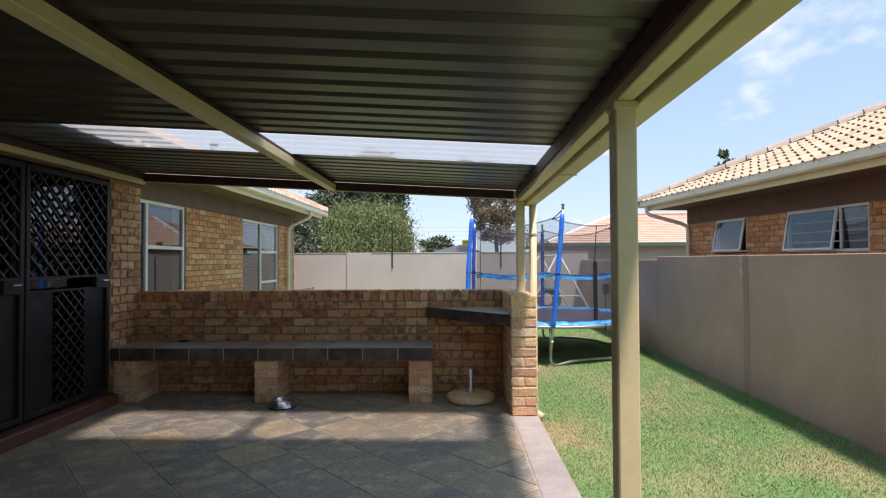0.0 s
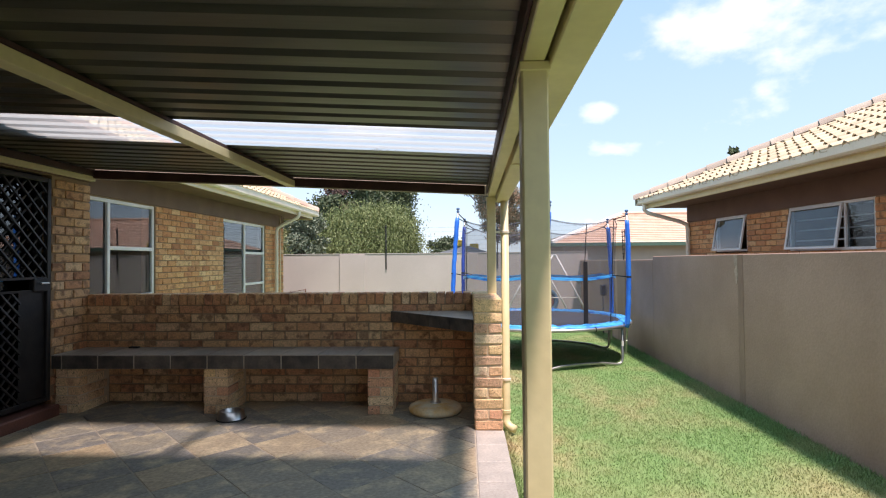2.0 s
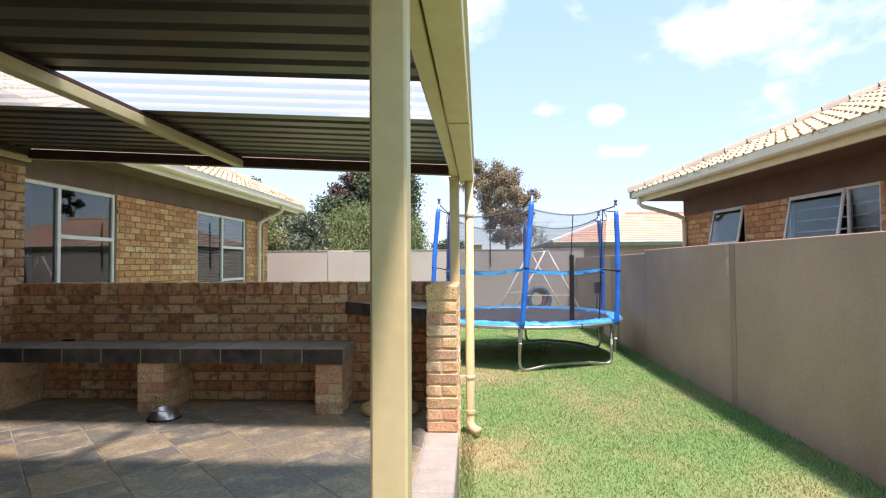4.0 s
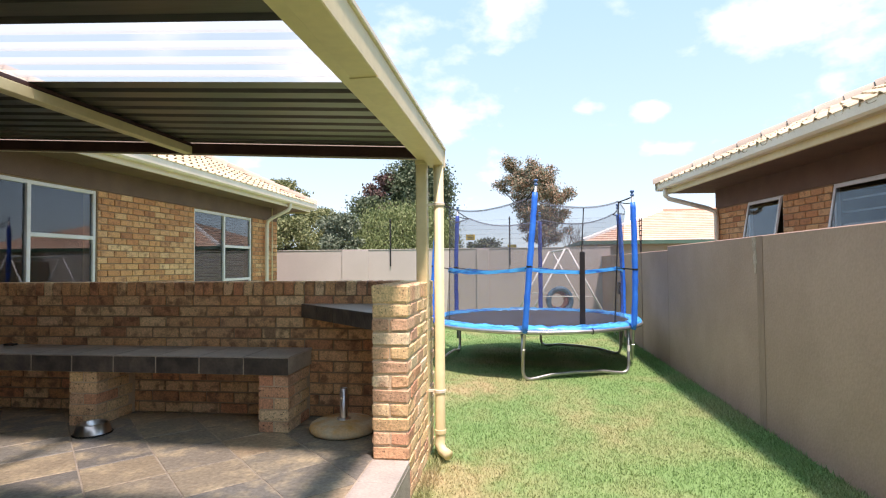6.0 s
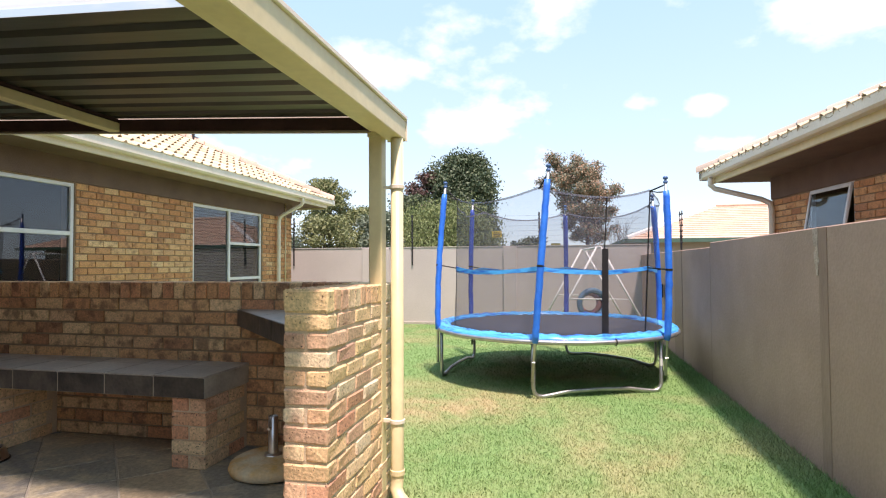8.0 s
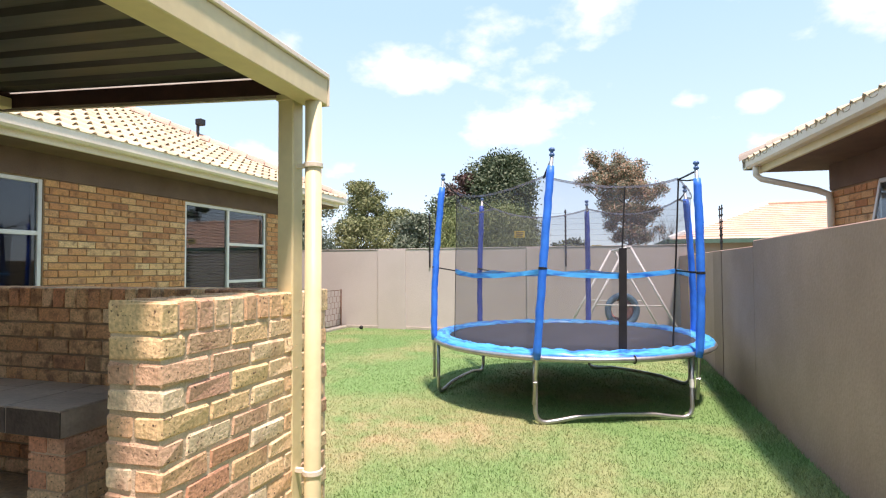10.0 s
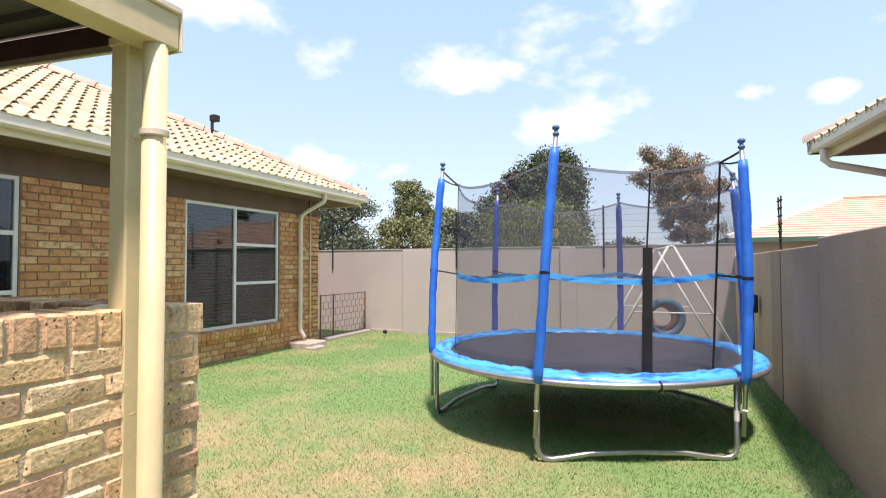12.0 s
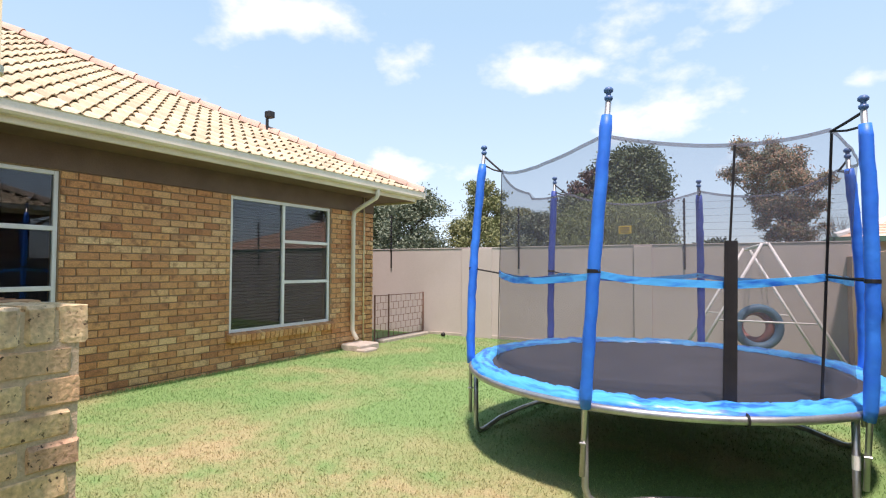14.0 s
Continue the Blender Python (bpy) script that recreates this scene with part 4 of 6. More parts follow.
def beam(x0, x1, depth, y0, y1, drop=0.0):
    zc = roof_z((x0 + x1) / 2) - drop
    return Shape().box(x0, x1, y0, y1, zc - depth, zc - 0.002, 0.003)


part("rafter", beam(-1.30, -1.225, 0.062, -3.1, 5.376, 0.03), CREAM, aw, "cream painted steel rafter")
# dark strip fills the gap over the rafter in place of its shadow
part("rafter_shadow_strip", beam(-1.29, -1.235, 0.027, -3.1, 5.376), MAROON, aw, "dark strip standing in for the shadow over the rafter")
part("ledger", Shape().box(PX + 0.008, PX + 0.045, -3.1, 5.42, 2.165, 2.215, 0.004), CREAM, aw, "cream ledger along the house wall")
part("ledger", Shape().box(PX + 0.008, PX + 0.06, -3.1, 5.42, 2.217, 2.275, 0.004), MAROON, aw, "dark red ledger along the house wall")
fp = Shape()
xa, xb = -3.27, 0.62
fp.add([(xa, 5.38, roof_z(xa) - 0.085), (xb, 5.38, roof_z(xb) - 0.085), (xb, 5.423, roof_z(xb) - 0.085), (xa, 5.423, roof_z(xa) - 0.085),
        (xa, 5.38, roof_z(xa) - 0.003), (xb, 5.38, roof_z(xb) - 0.003), (xb, 5.423, roof_z(xb) - 0.003), (xa, 5.423, roof_z(xa) - 0.003)],
       [(3, 2, 1, 0), (4, 5, 6, 7), (0, 1, 5, 4), (1, 2, 6, 5), (2, 3, 7, 6), (3, 0, 4, 7)])
part("end_rafter", fp, MAROON, aw, "dark maroon end rafter")
fc = Shape()
xa, xb = -3.27, 0.70
fc.add([(xa, 5.426, roof_z(xa) - 0.090), (xb, 5.426, roof_z(xb) - 0.090), (xb, 5.441, roof_z(xb) - 0.090), (xa, 5.441, roof_z(xa) - 0.090),
        (xa, 5.426, roof_z(xa) + 0.04), (xb, 5.426, roof_z(xb) + 0.04), (xb, 5.441, roof_z(xb) + 0.04), (xa, 5.441, roof_z(xa) + 0.04)],
       [(3, 2, 1, 0), (4, 5, 6, 7), (0, 1, 5, 4), (1, 2, 6, 5), (2, 3, 7, 6), (3, 0, 4, 7)])
part("end_fascia", fc, GUTTER, aw, "cream end flashing")
part("edge_beam", Shape().box(0.648, 0.715, -4.9, 5.36, 1.945, 2.045, 0.004).moved(SKEW), CREAM, aw, "cream painted edge beam")
part("edge_board", Shape().box(0.634, 0.6465, -4.9, 5.36, 1.985, 2.066, 0.002).moved(SKEW), MAROON, aw, "dark timber board inside the edge beam")
part("edge_batten", Shape().box(0.652, 0.705, -4.9, 5.36, 2.045, 2.063, 0.002).moved(SKEW), MAROON, aw, "dark timber batten over the beam")
part("gutter", Shape().box(0.727, 0.838, -4.9, 5.36, 1.905, 2.025, 0.004).moved(FALL), CREAM, aw, "cream box gutter along the awning edge")
part("gutter_lip", Shape().box(0.830, 0.850, -4.9, 5.36, 2.025, 2.05, 0.004).moved(FALL), GUTTER, aw)
part("gutter_end", Shape().box(0.72, 0.846, 5.362, 5.368, 1.90, 2.05, 0.002), GUTTER, aw)
part("joint_strap", Shape().box(0.724, 0.842, 3.40, 3.425, 1.899, 1.904).moved(FALL), CREAM, aw)
part("joint_strap", Shape().box(0.724, 0.842, 0.6, 0.625, 1.899, 1.904).moved(FALL), CREAM, aw)
for yy in range(9):
    part("roof_screw", Shape().lathe([(0.001, 2.028), (0.008, 2.03), (0.008, 2.035), (0.004, 2.036)], 0.62, -0.4 + yy * 0.686, 8), ZINC, aw)


def awning_post(y, z0, dx=0.0):
    p = thing("awning_post", "square cream painted steel awning post", "post", "awning posts")
    part("shaft", Shape().box(0.624 + dx, 0.706 + dx, y, y + 0.086, z0, 1.944, 0.006), CREAM, p)
    part("cap_plate", Shape().box(0.618 + dx, 0.712 + dx, y - 0.006, y + 0.092, 1.915, 1.9435, 0.003), CREAM, p)
    return p


awning_post(1.83, -0.012, -0.016)
awning_post(5.265, LAWN_Z - 0.05, 0.010)
gp = thing("awning_downpipe", "cream round downpipe beside the patio post", "downpipe")
part("pipe", Shape().tube([(0.80, 5.30, 1.91), (0.80, 5.30, -0.10), (0.795, 5.29, -0.155), (0.82, 5.265, -0.195), (0.87, 5.22, -0.21)], 0.0375, 18), CREAM, gp, smooth=True)
for z in (0.22, 1.60):
    part("clamp", Shape().lathe([(0.0385, z), (0.0445, z + 0.004), (0.0445, z + 0.022), (0.0385, z + 0.026)], 0.80, 5.30, 20).box(0.70, 0.76, 5.29, 5.31, z + 0.004, z + 0.022), GUTTER, gp)
part("elbow_collar", Shape().lathe([(0.0385, -0.08), (0.0435, -0.076), (0.0435, -0.05), (0.0385, -0.046)], 0.80, 5.30, 20), CREAM, gp)

# ---- low braai wall, bench and shelf ----
SX0, SX1, SY0, SY1, BY0, BY1 = 0.492, 0.714, 4.518, 5.583, 5.36, 5.575
low = structure("wall_low_back", Shape().box(PX, SX0, BY0 + 0.011, BY1 - 0.011, -0.4, 1.02), MORTAR_DARK, "low brown brick wall behind the bench")
side = structure("wall_low_side", Shape().box(SX0 + 0.007, SX1 - 0.007, SY0 + 0.007, SY1 - 0.007, -0.4, 1.025), MORTAR, "low pale brick wall at the patio edge")

bench = thing("braai_bench", "built-in brick bench with a dark slate tiled top", "bench", kind="structure")
BZ0, BZ1, BENCH_Y, BX1 = 0.405, 0.53, 4.905, -0.205
part("slab", Shape().box(PX + 0.002, BX1 - 0.008, BENCH_Y + 0.006, BY0 - 0.002, BZ0, BZ1 - 0.012), GROUT, bench)
x = BX1
k = 0
while x > PX + 0.05:
    x0 = max(PX + 0.004, x - 0.33)
    part("edge_tile", Shape().box(x0 + 0.004, x - 0.004, BENCH_Y, BENCH_Y + 0.009, BZ0 + 0.002, BZ1 - 0.006, 0.002), SLATE_EDGE, bench)
    for ya, yb in ((BENCH_Y, BENCH_Y + 0.30), (BENCH_Y + 0.305, BY0 - 0.003)):
        part("top_tile", Shape().box(x0 + 0.003, x - 0.003, ya, yb, BZ1 - 0.012, BZ1, 0.002), SLATE_TOP, bench)
    x -= 0.333
piers = []
for px0 in (-0.44, -1.915, -3.28):
    w = 0.222
    part("pier_core", Shape().box(px0 + 0.008, px0 + w - 0.008, 4.948, BY0, -0.008, BZ0 - 0.001), MORTAR, bench)
    for c in range(5):
        z = c * 0.081 + 0.0365
        if c % 2:
            piers.append((px0 + w / 2, 4.94 + BD / 2, z, BL, BD, BH - 0.002))
            for sx in (px0 + BD / 2, px0 + w - BD / 2):
                piers.append((sx, 5.05 + 0.117, z, BD, BL, BH - 0.002))
        else:
            for sx in (px0 + BD / 2, px0 + w - BD / 2):
                piers.append((sx, 4.94 + BL / 2, z, BD - 0.002, BL, BH - 0.002))
                piers.append((sx, 4.94 + BL + JOINT + 0.075, z, BD - 0.002, 0.15, BH - 0.002))
pieces("brick", bench, piers, BRICK_PALE, seed=11)

shelf = thing("corner_shelf", "dark slate tiled corner shelf built into the brick walls", "shelf", kind="structure")
A, B, C = (-0.285, BY0 - 0.002), (SX0 - 0.002, 4.575), (SX0 - 0.002, BY0 - 0.002)
part("slab", Shape().prism([(-0.27, A[1]), (B[0], 4.59), C], "z", 0.765, 0.858), GROUT, shelf)
d = (Vector(B) - Vector(A))
nrm = Vector((d.y, -d.x)).normalized()
if nrm.y > 0:
    nrm = -nrm
L = d.length
t = d.normalized()
for k in range(4):
    s0, s1 = L * k / 4 + 0.003, L * (k + 1) / 4 - 0.003
    q = [Vector(A) + t * s0, Vector(A) + t * s1]
    q += [q[1] + nrm * 0.010, q[0] + nrm * 0.010]
    part("edge_tile", Shape().prism([tuple(p) for p in q], "z", 0.766, 0.868), SLATE_EDGE, shelf)
part("top_tile", Shape().prism([A, (0.10, 5.343 - 0.385), (0.10, C[1])], "z", 0.859, 0.870), SLATE_TOP, shelf)
part("top_tile", Shape().prism([(0.106, 5.343 - 0.391), B, C, (0.106, C[1])], "z", 0.859, 0.870), SLATE_TOP, shelf)

bowl = Shape().lathe([(0.001, 0.012), (0.085, 0.012), (0.092, 0.02), (0.082, 0.070), (0.090, 0.076), (0.098, 0.072), (0.118, 0.006), (0.122, 0.0), (0.116, 0.0), (0.095, 0.060)], -1.60, 4.80, 48)
solid("peg", Shape().box(-2.82, -2.73, 5.27, 5.32, BZ1, BZ1 + 0.014, 0.004), BLACK, "small dark peg lying on the tiled bench", "peg")
bw = thing("dog_bowl", "shiny stainless steel dog bowl on the floor", "bowl")
part("bowl", bowl, STEEL, bw, smooth=True)
part("rubber_rim", Shape().lathe([(0.114, 0.0), (0.124, 0.0), (0.126, 0.006), (0.118, 0.010)], -1.60, 4.80, 48), BLACK, bw, smooth=True)
ub = thing("umbrella_base", "weathered round concrete umbrella base with a steel tube", "umbrella base")
UX, UY = 0.15, 5.03
part("disc", Shape().lathe([(0.001, 0.0), (0.20, 0.0), (0.228, 0.012), (0.238, 0.035), (0.230, 0.058), (0.205, 0.072), (0.12, 0.082), (0.05, 0.086), (0.001, 0.086)], UX, UY, 56), BASE_TOP, ub, smooth=True)
part("tube", Shape().lathe([(0.027, 0.08), (0.027, 0.30), (0.024, 0.302), (0.022, 0.295), (0.022, 0.1)], UX, UY, 24), STEEL, ub, smooth=True)
part("screw_knob", Shape().tube([(UX, UY - 0.026, 0.24), (UX, UY - 0.05, 0.24)], 0.008, 8), STEEL, ub)
part("collar", Shape().lathe([(0.05, 0.084), (0.046, 0.094), (0.029, 0.098)], UX, UY, 24), STEEL, ub, smooth=True)


# ---- trampoline ----
TC, TR_, RIM_Z = Vector((1.63, 9.50, 0)), 1.50, 0.345
ANG = [radians(-97 + 60 * k) for k in range(6)]
tp = thing("trampoline", "round blue trampoline with a safety net on the lawn", "trampoline")


def ring(r, z, a, lean=0.0):
    return Vector((TC.x + r * math.cos(a) + 0.06 * lean, TC.y + r * math.sin(a) + 0.05 * lean, z))


def torus(r, z, tr, n=72, m=8):
    s = Shape()
    v = [(TC.x + (r + tr * math.cos(b)) * math.cos(a), TC.y + (r + tr * math.cos(b)) * math.sin(a), z + tr * math.sin(b))
         for a in [2 * math.pi * k / n for k in range(n)] for b in [2 * math.pi * j / m for j in range(m)]]
    f = [(i * m + j, ((i + 1) % n) * m + j, ((i + 1) % n) * m + (j + 1) % m, i * m + (j + 1) % m) for i in range(n) for j in range(m)]
    return s.add(v, f)


part("rim", torus(TR_ + 0.02, RIM_Z - 0.016, 0.026), ZINC, tp, "galvanised steel rim", smooth=True)
# mat, with its slight sag
mv, n = [], 72
rings = [(0.0, -0.03), (0.4, -0.027), (0.8, -0.018), (1.2, -0.002), (1.37, 0.0)]
s = Shape()
s.lathe([(max(r, 0.001), RIM_Z + 0.012 + h) for r, h in rings], TC.x, TC.y, n)
part("jumping_mat", s, MAT_BLACK, tp, "dark woven jumping mat", smooth=True)
# pad: a puckered ring over the springs
s, nn, rr = Shape(), 300, [1.345, 1.355, 1.385, 1.42, 1.455, 1.49, 1.518, 1.527]
v = []
for k in range(nn):
    a = 2 * math.pi * k / nn
    wob = 0.008 * noise.noise((math.cos(a) * 9, math.sin(a) * 9, 1.0)) + 0.010 * noise.noise((math.cos(a) * 26, math.sin(a) * 26, 4.0))
    for j, r in enumerate(rr):
        cre = 0.019 * noise.noise((r * 14 * math.cos(a), r * 14 * math.sin(a), 2.5)) + 0.016 * noise.noise((r * 34 * math.cos(a), r * 34 * math.sin(a), 7.5))
        lift = (0.012, 0.030, 0.046, 0.054, 0.050, 0.040, 0.024, 0.008)[j]
        r2 = r + wob * (1.3 if j in (0, 1) else 0.8 if j > 5 else 0.3)
        v.append((TC.x + r2 * math.cos(a), TC.y + r2 * math.sin(a), RIM_Z + lift + cre * (0.75 if 0 < j < 6 else 0.5) - (0.022 + 0.05 * max(0, noise.noise((math.cos(a) * 3, math.sin(a) * 3, 8.0))) if j == 7 else 0)))
m = len(rr)
s.add(v, [(k * m + j, k * m + j + 1, ((k + 1) % nn) * m + j + 1, ((k + 1) % nn) * m + j) for k in range(nn) for j in range(m - 1)])
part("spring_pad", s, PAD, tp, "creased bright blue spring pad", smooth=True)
# three leg frames
for i, j in ((0, 1), (2, 3), (4, 5)):
    a, b = ANG[i], ANG[j] if j > i else ANG[j]
    p, q = ring(TR_ - 0.012, 0, a), ring(TR_ - 0.012, 0, b)
    d = q - p
    g = LAWN_Z + 0.018
    path = [Vector((p.x, p.y, RIM_Z)), Vector((p.x, p.y, g + 0.09))]
    for u, z in ((0.012, g + 0.035), (0.035, g + 0.008), (0.07, g), (0.14, g + 0.012), (0.26, g + 0.04), (0.5, g + 0.048), (0.74, g + 0.04), (0.86, g + 0.012), (0.93, g), (0.965, g + 0.008), (0.988, g + 0.035)):
        path.append(Vector((p.x + d.x * u, p.y + d.y * u, z)))
    path += [Vector((q.x, q.y, g + 0.09)), Vector((q.x, q.y, RIM_Z))]
    part("leg_frame", Shape().tube(path, 0.021, 10), ZINC, tp, smooth=True)
TOPS = ((1.63, 7.91, 2.12), (2.87, 8.47, 2.03), (2.96, 9.92, 2.01), (1.82, 11.0, 2.01), (0.41, 10.54, 2.09), (0.31, 8.97, 2.14))
pole_tops = []
for k, a in enumerate(ANG):
    lo, hi = ring(TR_ + 0.035, -0.08, a), Vector(TOPS[k])
    bow = lambda u, lo=lo, hi=hi, a=a: lo.lerp(hi, u) + Vector((math.cos(a), math.sin(a), 0)) * 0.04 * math.sin(math.pi * u)
    pole = part("enclosure_pole", Shape().tube([bow(u) for u in (0, 0.25, 0.5, 0.75, 1.0)], 0.017, 10), ZINC, tp, smooth=True)
    sl = Shape()
    us = [0.185 + (0.958 - 0.185) * i / 24 for i in range(25)]
    srnd = random.Random(k)
    sl.tube([bow(u) + Vector((srnd.uniform(-1, 1), srnd.uniform(-1, 1), 0)) * 0.003 for u in us],
            [0.030 if i in (0, 24) else 0.036 + srnd.uniform(-0.002, 0.0025) for i in range(25)], 14)
    # the two back poles take the darker copy of the sleeve blue
    part("foam_sleeve", sl, BLUE if k in (0, 1, 5, 2) else BLUE_BACK, pole, "blue padded pole sleeve", smooth=True)
    cx, cy, cz = hi.x, hi.y, hi.z
    part("finial", Shape().lathe([(0.016, cz - 0.01), (0.024, cz), (0.024, cz + 0.014), (0.014, cz + 0.02), (0.014, cz + 0.034), (0.026, cz + 0.042), (0.028, cz + 0.056), (0.018, cz + 0.068), (0.001, cz + 0.07)], cx, cy, 14), FINIAL_BLUE, pole, smooth=True)
    tie = part("tie_band", Shape().lathe([(0.036, -0.012), (0.039, -0.010), (0.039, 0.010), (0.036, 0.012)], 0, 0, 14), BLACK, pole)
    tie.location = bow(0.55)
    part("clamp_band", Shape().box(-0.020, 0.020, -0.020, 0.020, -0.007, 0.007, 0.003), ZINC, pole).location = bow(0.09)
    pole_tops.append((hi, bow))
part("rim_tie", torus(0.034, 0, 0.006, 20, 6).moved(Matrix.Translation(ring(TR_ + 0.02, RIM_Z - 0.016, radians(-64))) @ Matrix.Rotation(radians(26), 4, "Z") @ Matrix.Rotation(radians(90), 4, "Y") @ Matrix.Translation((-TC.x, -TC.y, 0))), BLACK, tp, "black tie round the rim")
q = ring(TR_ - 0.012, 0.0, ANG[1])
part("sticker", Shape().lathe([(0.0222, 0.02), (0.0222, 0.10)], q.x, q.y, 14), WHITE, tp, "white paper sticker on a leg")
# net
NR0, NR1 = 1.30, 1.335
netv, cols, rows = [], 96, 14


def net_top(a):
    rel = ((a - ANG[0]) / radians(60)) % 1.0
    sag = 4 * rel * (1 - rel)
    back = math.sin(a) > 0.2
    return 2.00 - 0.11 * sag - (0.05 if back else 0.0), NR1 - 0.05 * sag


def net_point(a, u):
    zt, rt = net_top(a)
    z0 = RIM_Z + 0.02
    rel = ((a - ANG[0]) / radians(60)) % 1.0
    sag = 4 * rel * (1 - rel)
    r = NR0 + (rt - NR0) * u - 0.035 * sag * math.sin(math.pi * u)
    r += 0.010 * noise.noise((math.cos(a) * 12, math.sin(a) * 12, u * 5))
    return ring(r, z0 + (zt - z0) * u, a, u * 0.9)


s = Shape()
for k in range(cols):
    a = ANG[0] + 2 * math.pi * k / cols
    for j in range(rows + 1):
        netv.append(tuple(net_point(a, j / rows)))
w = rows + 1
s.add(netv, [(k * w + j, ((k + 1) % cols) * w + j, ((k + 1) % cols) * w + j + 1, k * w + j + 1) for k in range(cols) for j in range(rows)])
net = part("safety_net", s, NET, tp, "dark fine safety net", smooth=True)


def net_strip(u0, u1, a0, a1, steps, out, name, material, label="", wave=0.0, across=1):
    s, v = Shape(), []
    for k in range(steps + 1):
        a = a0 + (a1 - a0) * k / steps
        for u in (u0, u1):
            p = net_point(a, u + wave * noise.noise((a * 5, u * 9, 3)))
            v.append(tuple(p + Vector((math.cos(a), math.sin(a), 0)) * out))
        for u in (u1, u0):
            p = net_point(a, u + wave * noise.noise((a * 5, u * 9, 3)))
            v.append(tuple(p + Vector((math.cos(a), math.sin(a), 0)) * (out - 0.006)))
    s.add(v, [(k * 4 + j, k * 4 + (j + 1) % 4, k * 4 + 4 + (j + 1) % 4, k * 4 + 4 + j) for k in range(steps) for j in range(4)] + [(3, 2, 1, 0), (steps * 4, steps * 4 + 1, steps * 4 + 2, steps * 4 + 3)])
    return part(name, s, material, net, label, smooth=False)


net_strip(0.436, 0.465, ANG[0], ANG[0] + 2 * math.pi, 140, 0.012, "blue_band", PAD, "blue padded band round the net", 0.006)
net_strip(0.985, 1.0, ANG[0], ANG[0] + 2 * math.pi, 140, 0.004, "hem", NET_EDGE, "pale grey net hem")
ZA = radians(-64)
net_strip(-0.01, 0.62, ZA - 0.030, ZA + 0.030, 4, 0.022, "zip_flap", BLACK, "black entrance flap with a zip")
net_strip(0.62, 0.99, ZA - 0.005, ZA + 0.005, 2, 0.010, "zip_line", BLACK)
for k, a in enumerate(ANG):
    if k in (1, 5):
        net_strip(0.0, 0.98, a - 0.004, a + 0.004 if k == 5 else a + 0.012, 2, 0.006, "seam", BLACK)
    hi, bow = pole_tops[k]
    q = net_point(a, 0.985)
    part("strap", Shape().tube([hi + Vector((0, 0, -0.02)), hi.lerp(q, 0.5) + Vector((0, 0, -0.012)), q], 0.009, 6), BLACK, net)
    part("strap", Shape().tube([hi + Vector((0, 0, -0.10)), hi.lerp(q, 0.5) + Vector((0, 0, -0.06)), q], 0.007, 6), BLACK, net)
    q = net_point(a, 0.45)
    part("strap", Shape().tube([bow(0.55), q], 0.008, 6), BLACK, net)

# ---- swing ----
sw = thing("swing_set", "white tubular steel swing set with a painted tyre seat", "swing")
F1, F2 = ((2.42, 12.45), 1.46), ((2.19, 13.70), 1.44)
for (cx, cy), zt in (F1, F2):
    for sx in (-1, 1):
        part("leg", Shape().tube([(cx + sx * 0.03, cy, zt), (cx + sx * 0.96, cy, LAWN_Z - 0.03)], 0.020, 10), WHITE, sw, smooth=True)
    zc = 0.50
    hw = 0.03 + 0.93 * (zt - zc) / (zt - LAWN_Z)
    part("crossbar", Shape().tube([(cx - hw, cy, zc), (cx + hw, cy, zc)], 0.011, 8), WHITE, sw, smooth=True)
part("top_bar", Shape().tube([(2.435, 12.35, 1.448), (2.175, 13.8, 1.428)], 0.024, 10), WHITE, sw, smooth=True)


def chain(p0, p1, links=22):
    s = Shape()
    p0, p1 = Vector(p0), Vector(p1)
    d = (p1 - p0) / links
    for k in range(links):
        c = p0 + d * (k + 0.5)
        h = d.length * 0.62
        o = Vector((0.010, 0, 0)) if k % 2 else Vector((0, 0.010, 0))
        up = d.normalized() * h
        s.tube([c - up, c - up * 0.5 + o, c + up * 0.5 + o, c + up, c + up * 0.5 - o, c - up * 0.5 - o, c - up], 0.0028, 4, False)
    return s


for cx, cy, r, tilt, material, colour in ((2.33, 13.1, 0.255, 18, TYRE_BLUE, "blue"), (2.28, 13.27, 0.20, -22, TYRE_RED, "red")):
    z = 0.37
    ty = Shape()
    prof = []
    for k in range(36):
        a = 2 * math.pi * k / 36
        prof.append((cx + r * math.cos(a) * math.cos(radians(tilt)), cy + r * math.cos(a) * math.sin(radians(tilt)), z + r * math.sin(a)))
    ty.tube(prof + [prof[0]], 0.055, 12, False)
    t2 = thing("tyre_swing", colour + " painted tyre hanging on chains from the swing", "tyre swing", "tyre swings")
    part("tyre", ty, material, t2, smooth=True)
    for off in (-0.12, 0.12):
        part("chain", chain((cx + off * 0.4, cy + off * 0.5, 1.43), (cx + off, cy + off * 0.4, z + r * 0.9)), ZINC, t2)

# ---- neighbour's house ----
NM = Matrix.Translation((5.0, 8.0, 0)) @ Matrix.Rotation(math.atan(0.105), 4, "Z")
nb = Shape()
NW = ((0.97, 1.85, 1.46, 2.05), (-1.40, 0.03, 1.44, 2.05))
NE, NS = 2.80, -9.0
for y0, y1, z0, z1 in ((NS, NE, -0.3, 1.44), (NS, NW[1][0], 1.44, 2.4), (NW[1][1], NW[0][0], 1.44, 2.4), (NW[0][1], NE, 1.44, 2.4), (NW[0][0], NW[0][1], 2.05, 2.4), (NW[1][0], NW[1][1], 2.05, 2.4)):
    nb.box(0.012, 0.2, y0, y1, z0, z1)
nb.box(0.2, 8, NE - 0.2, NE, -0.3, 2.4)
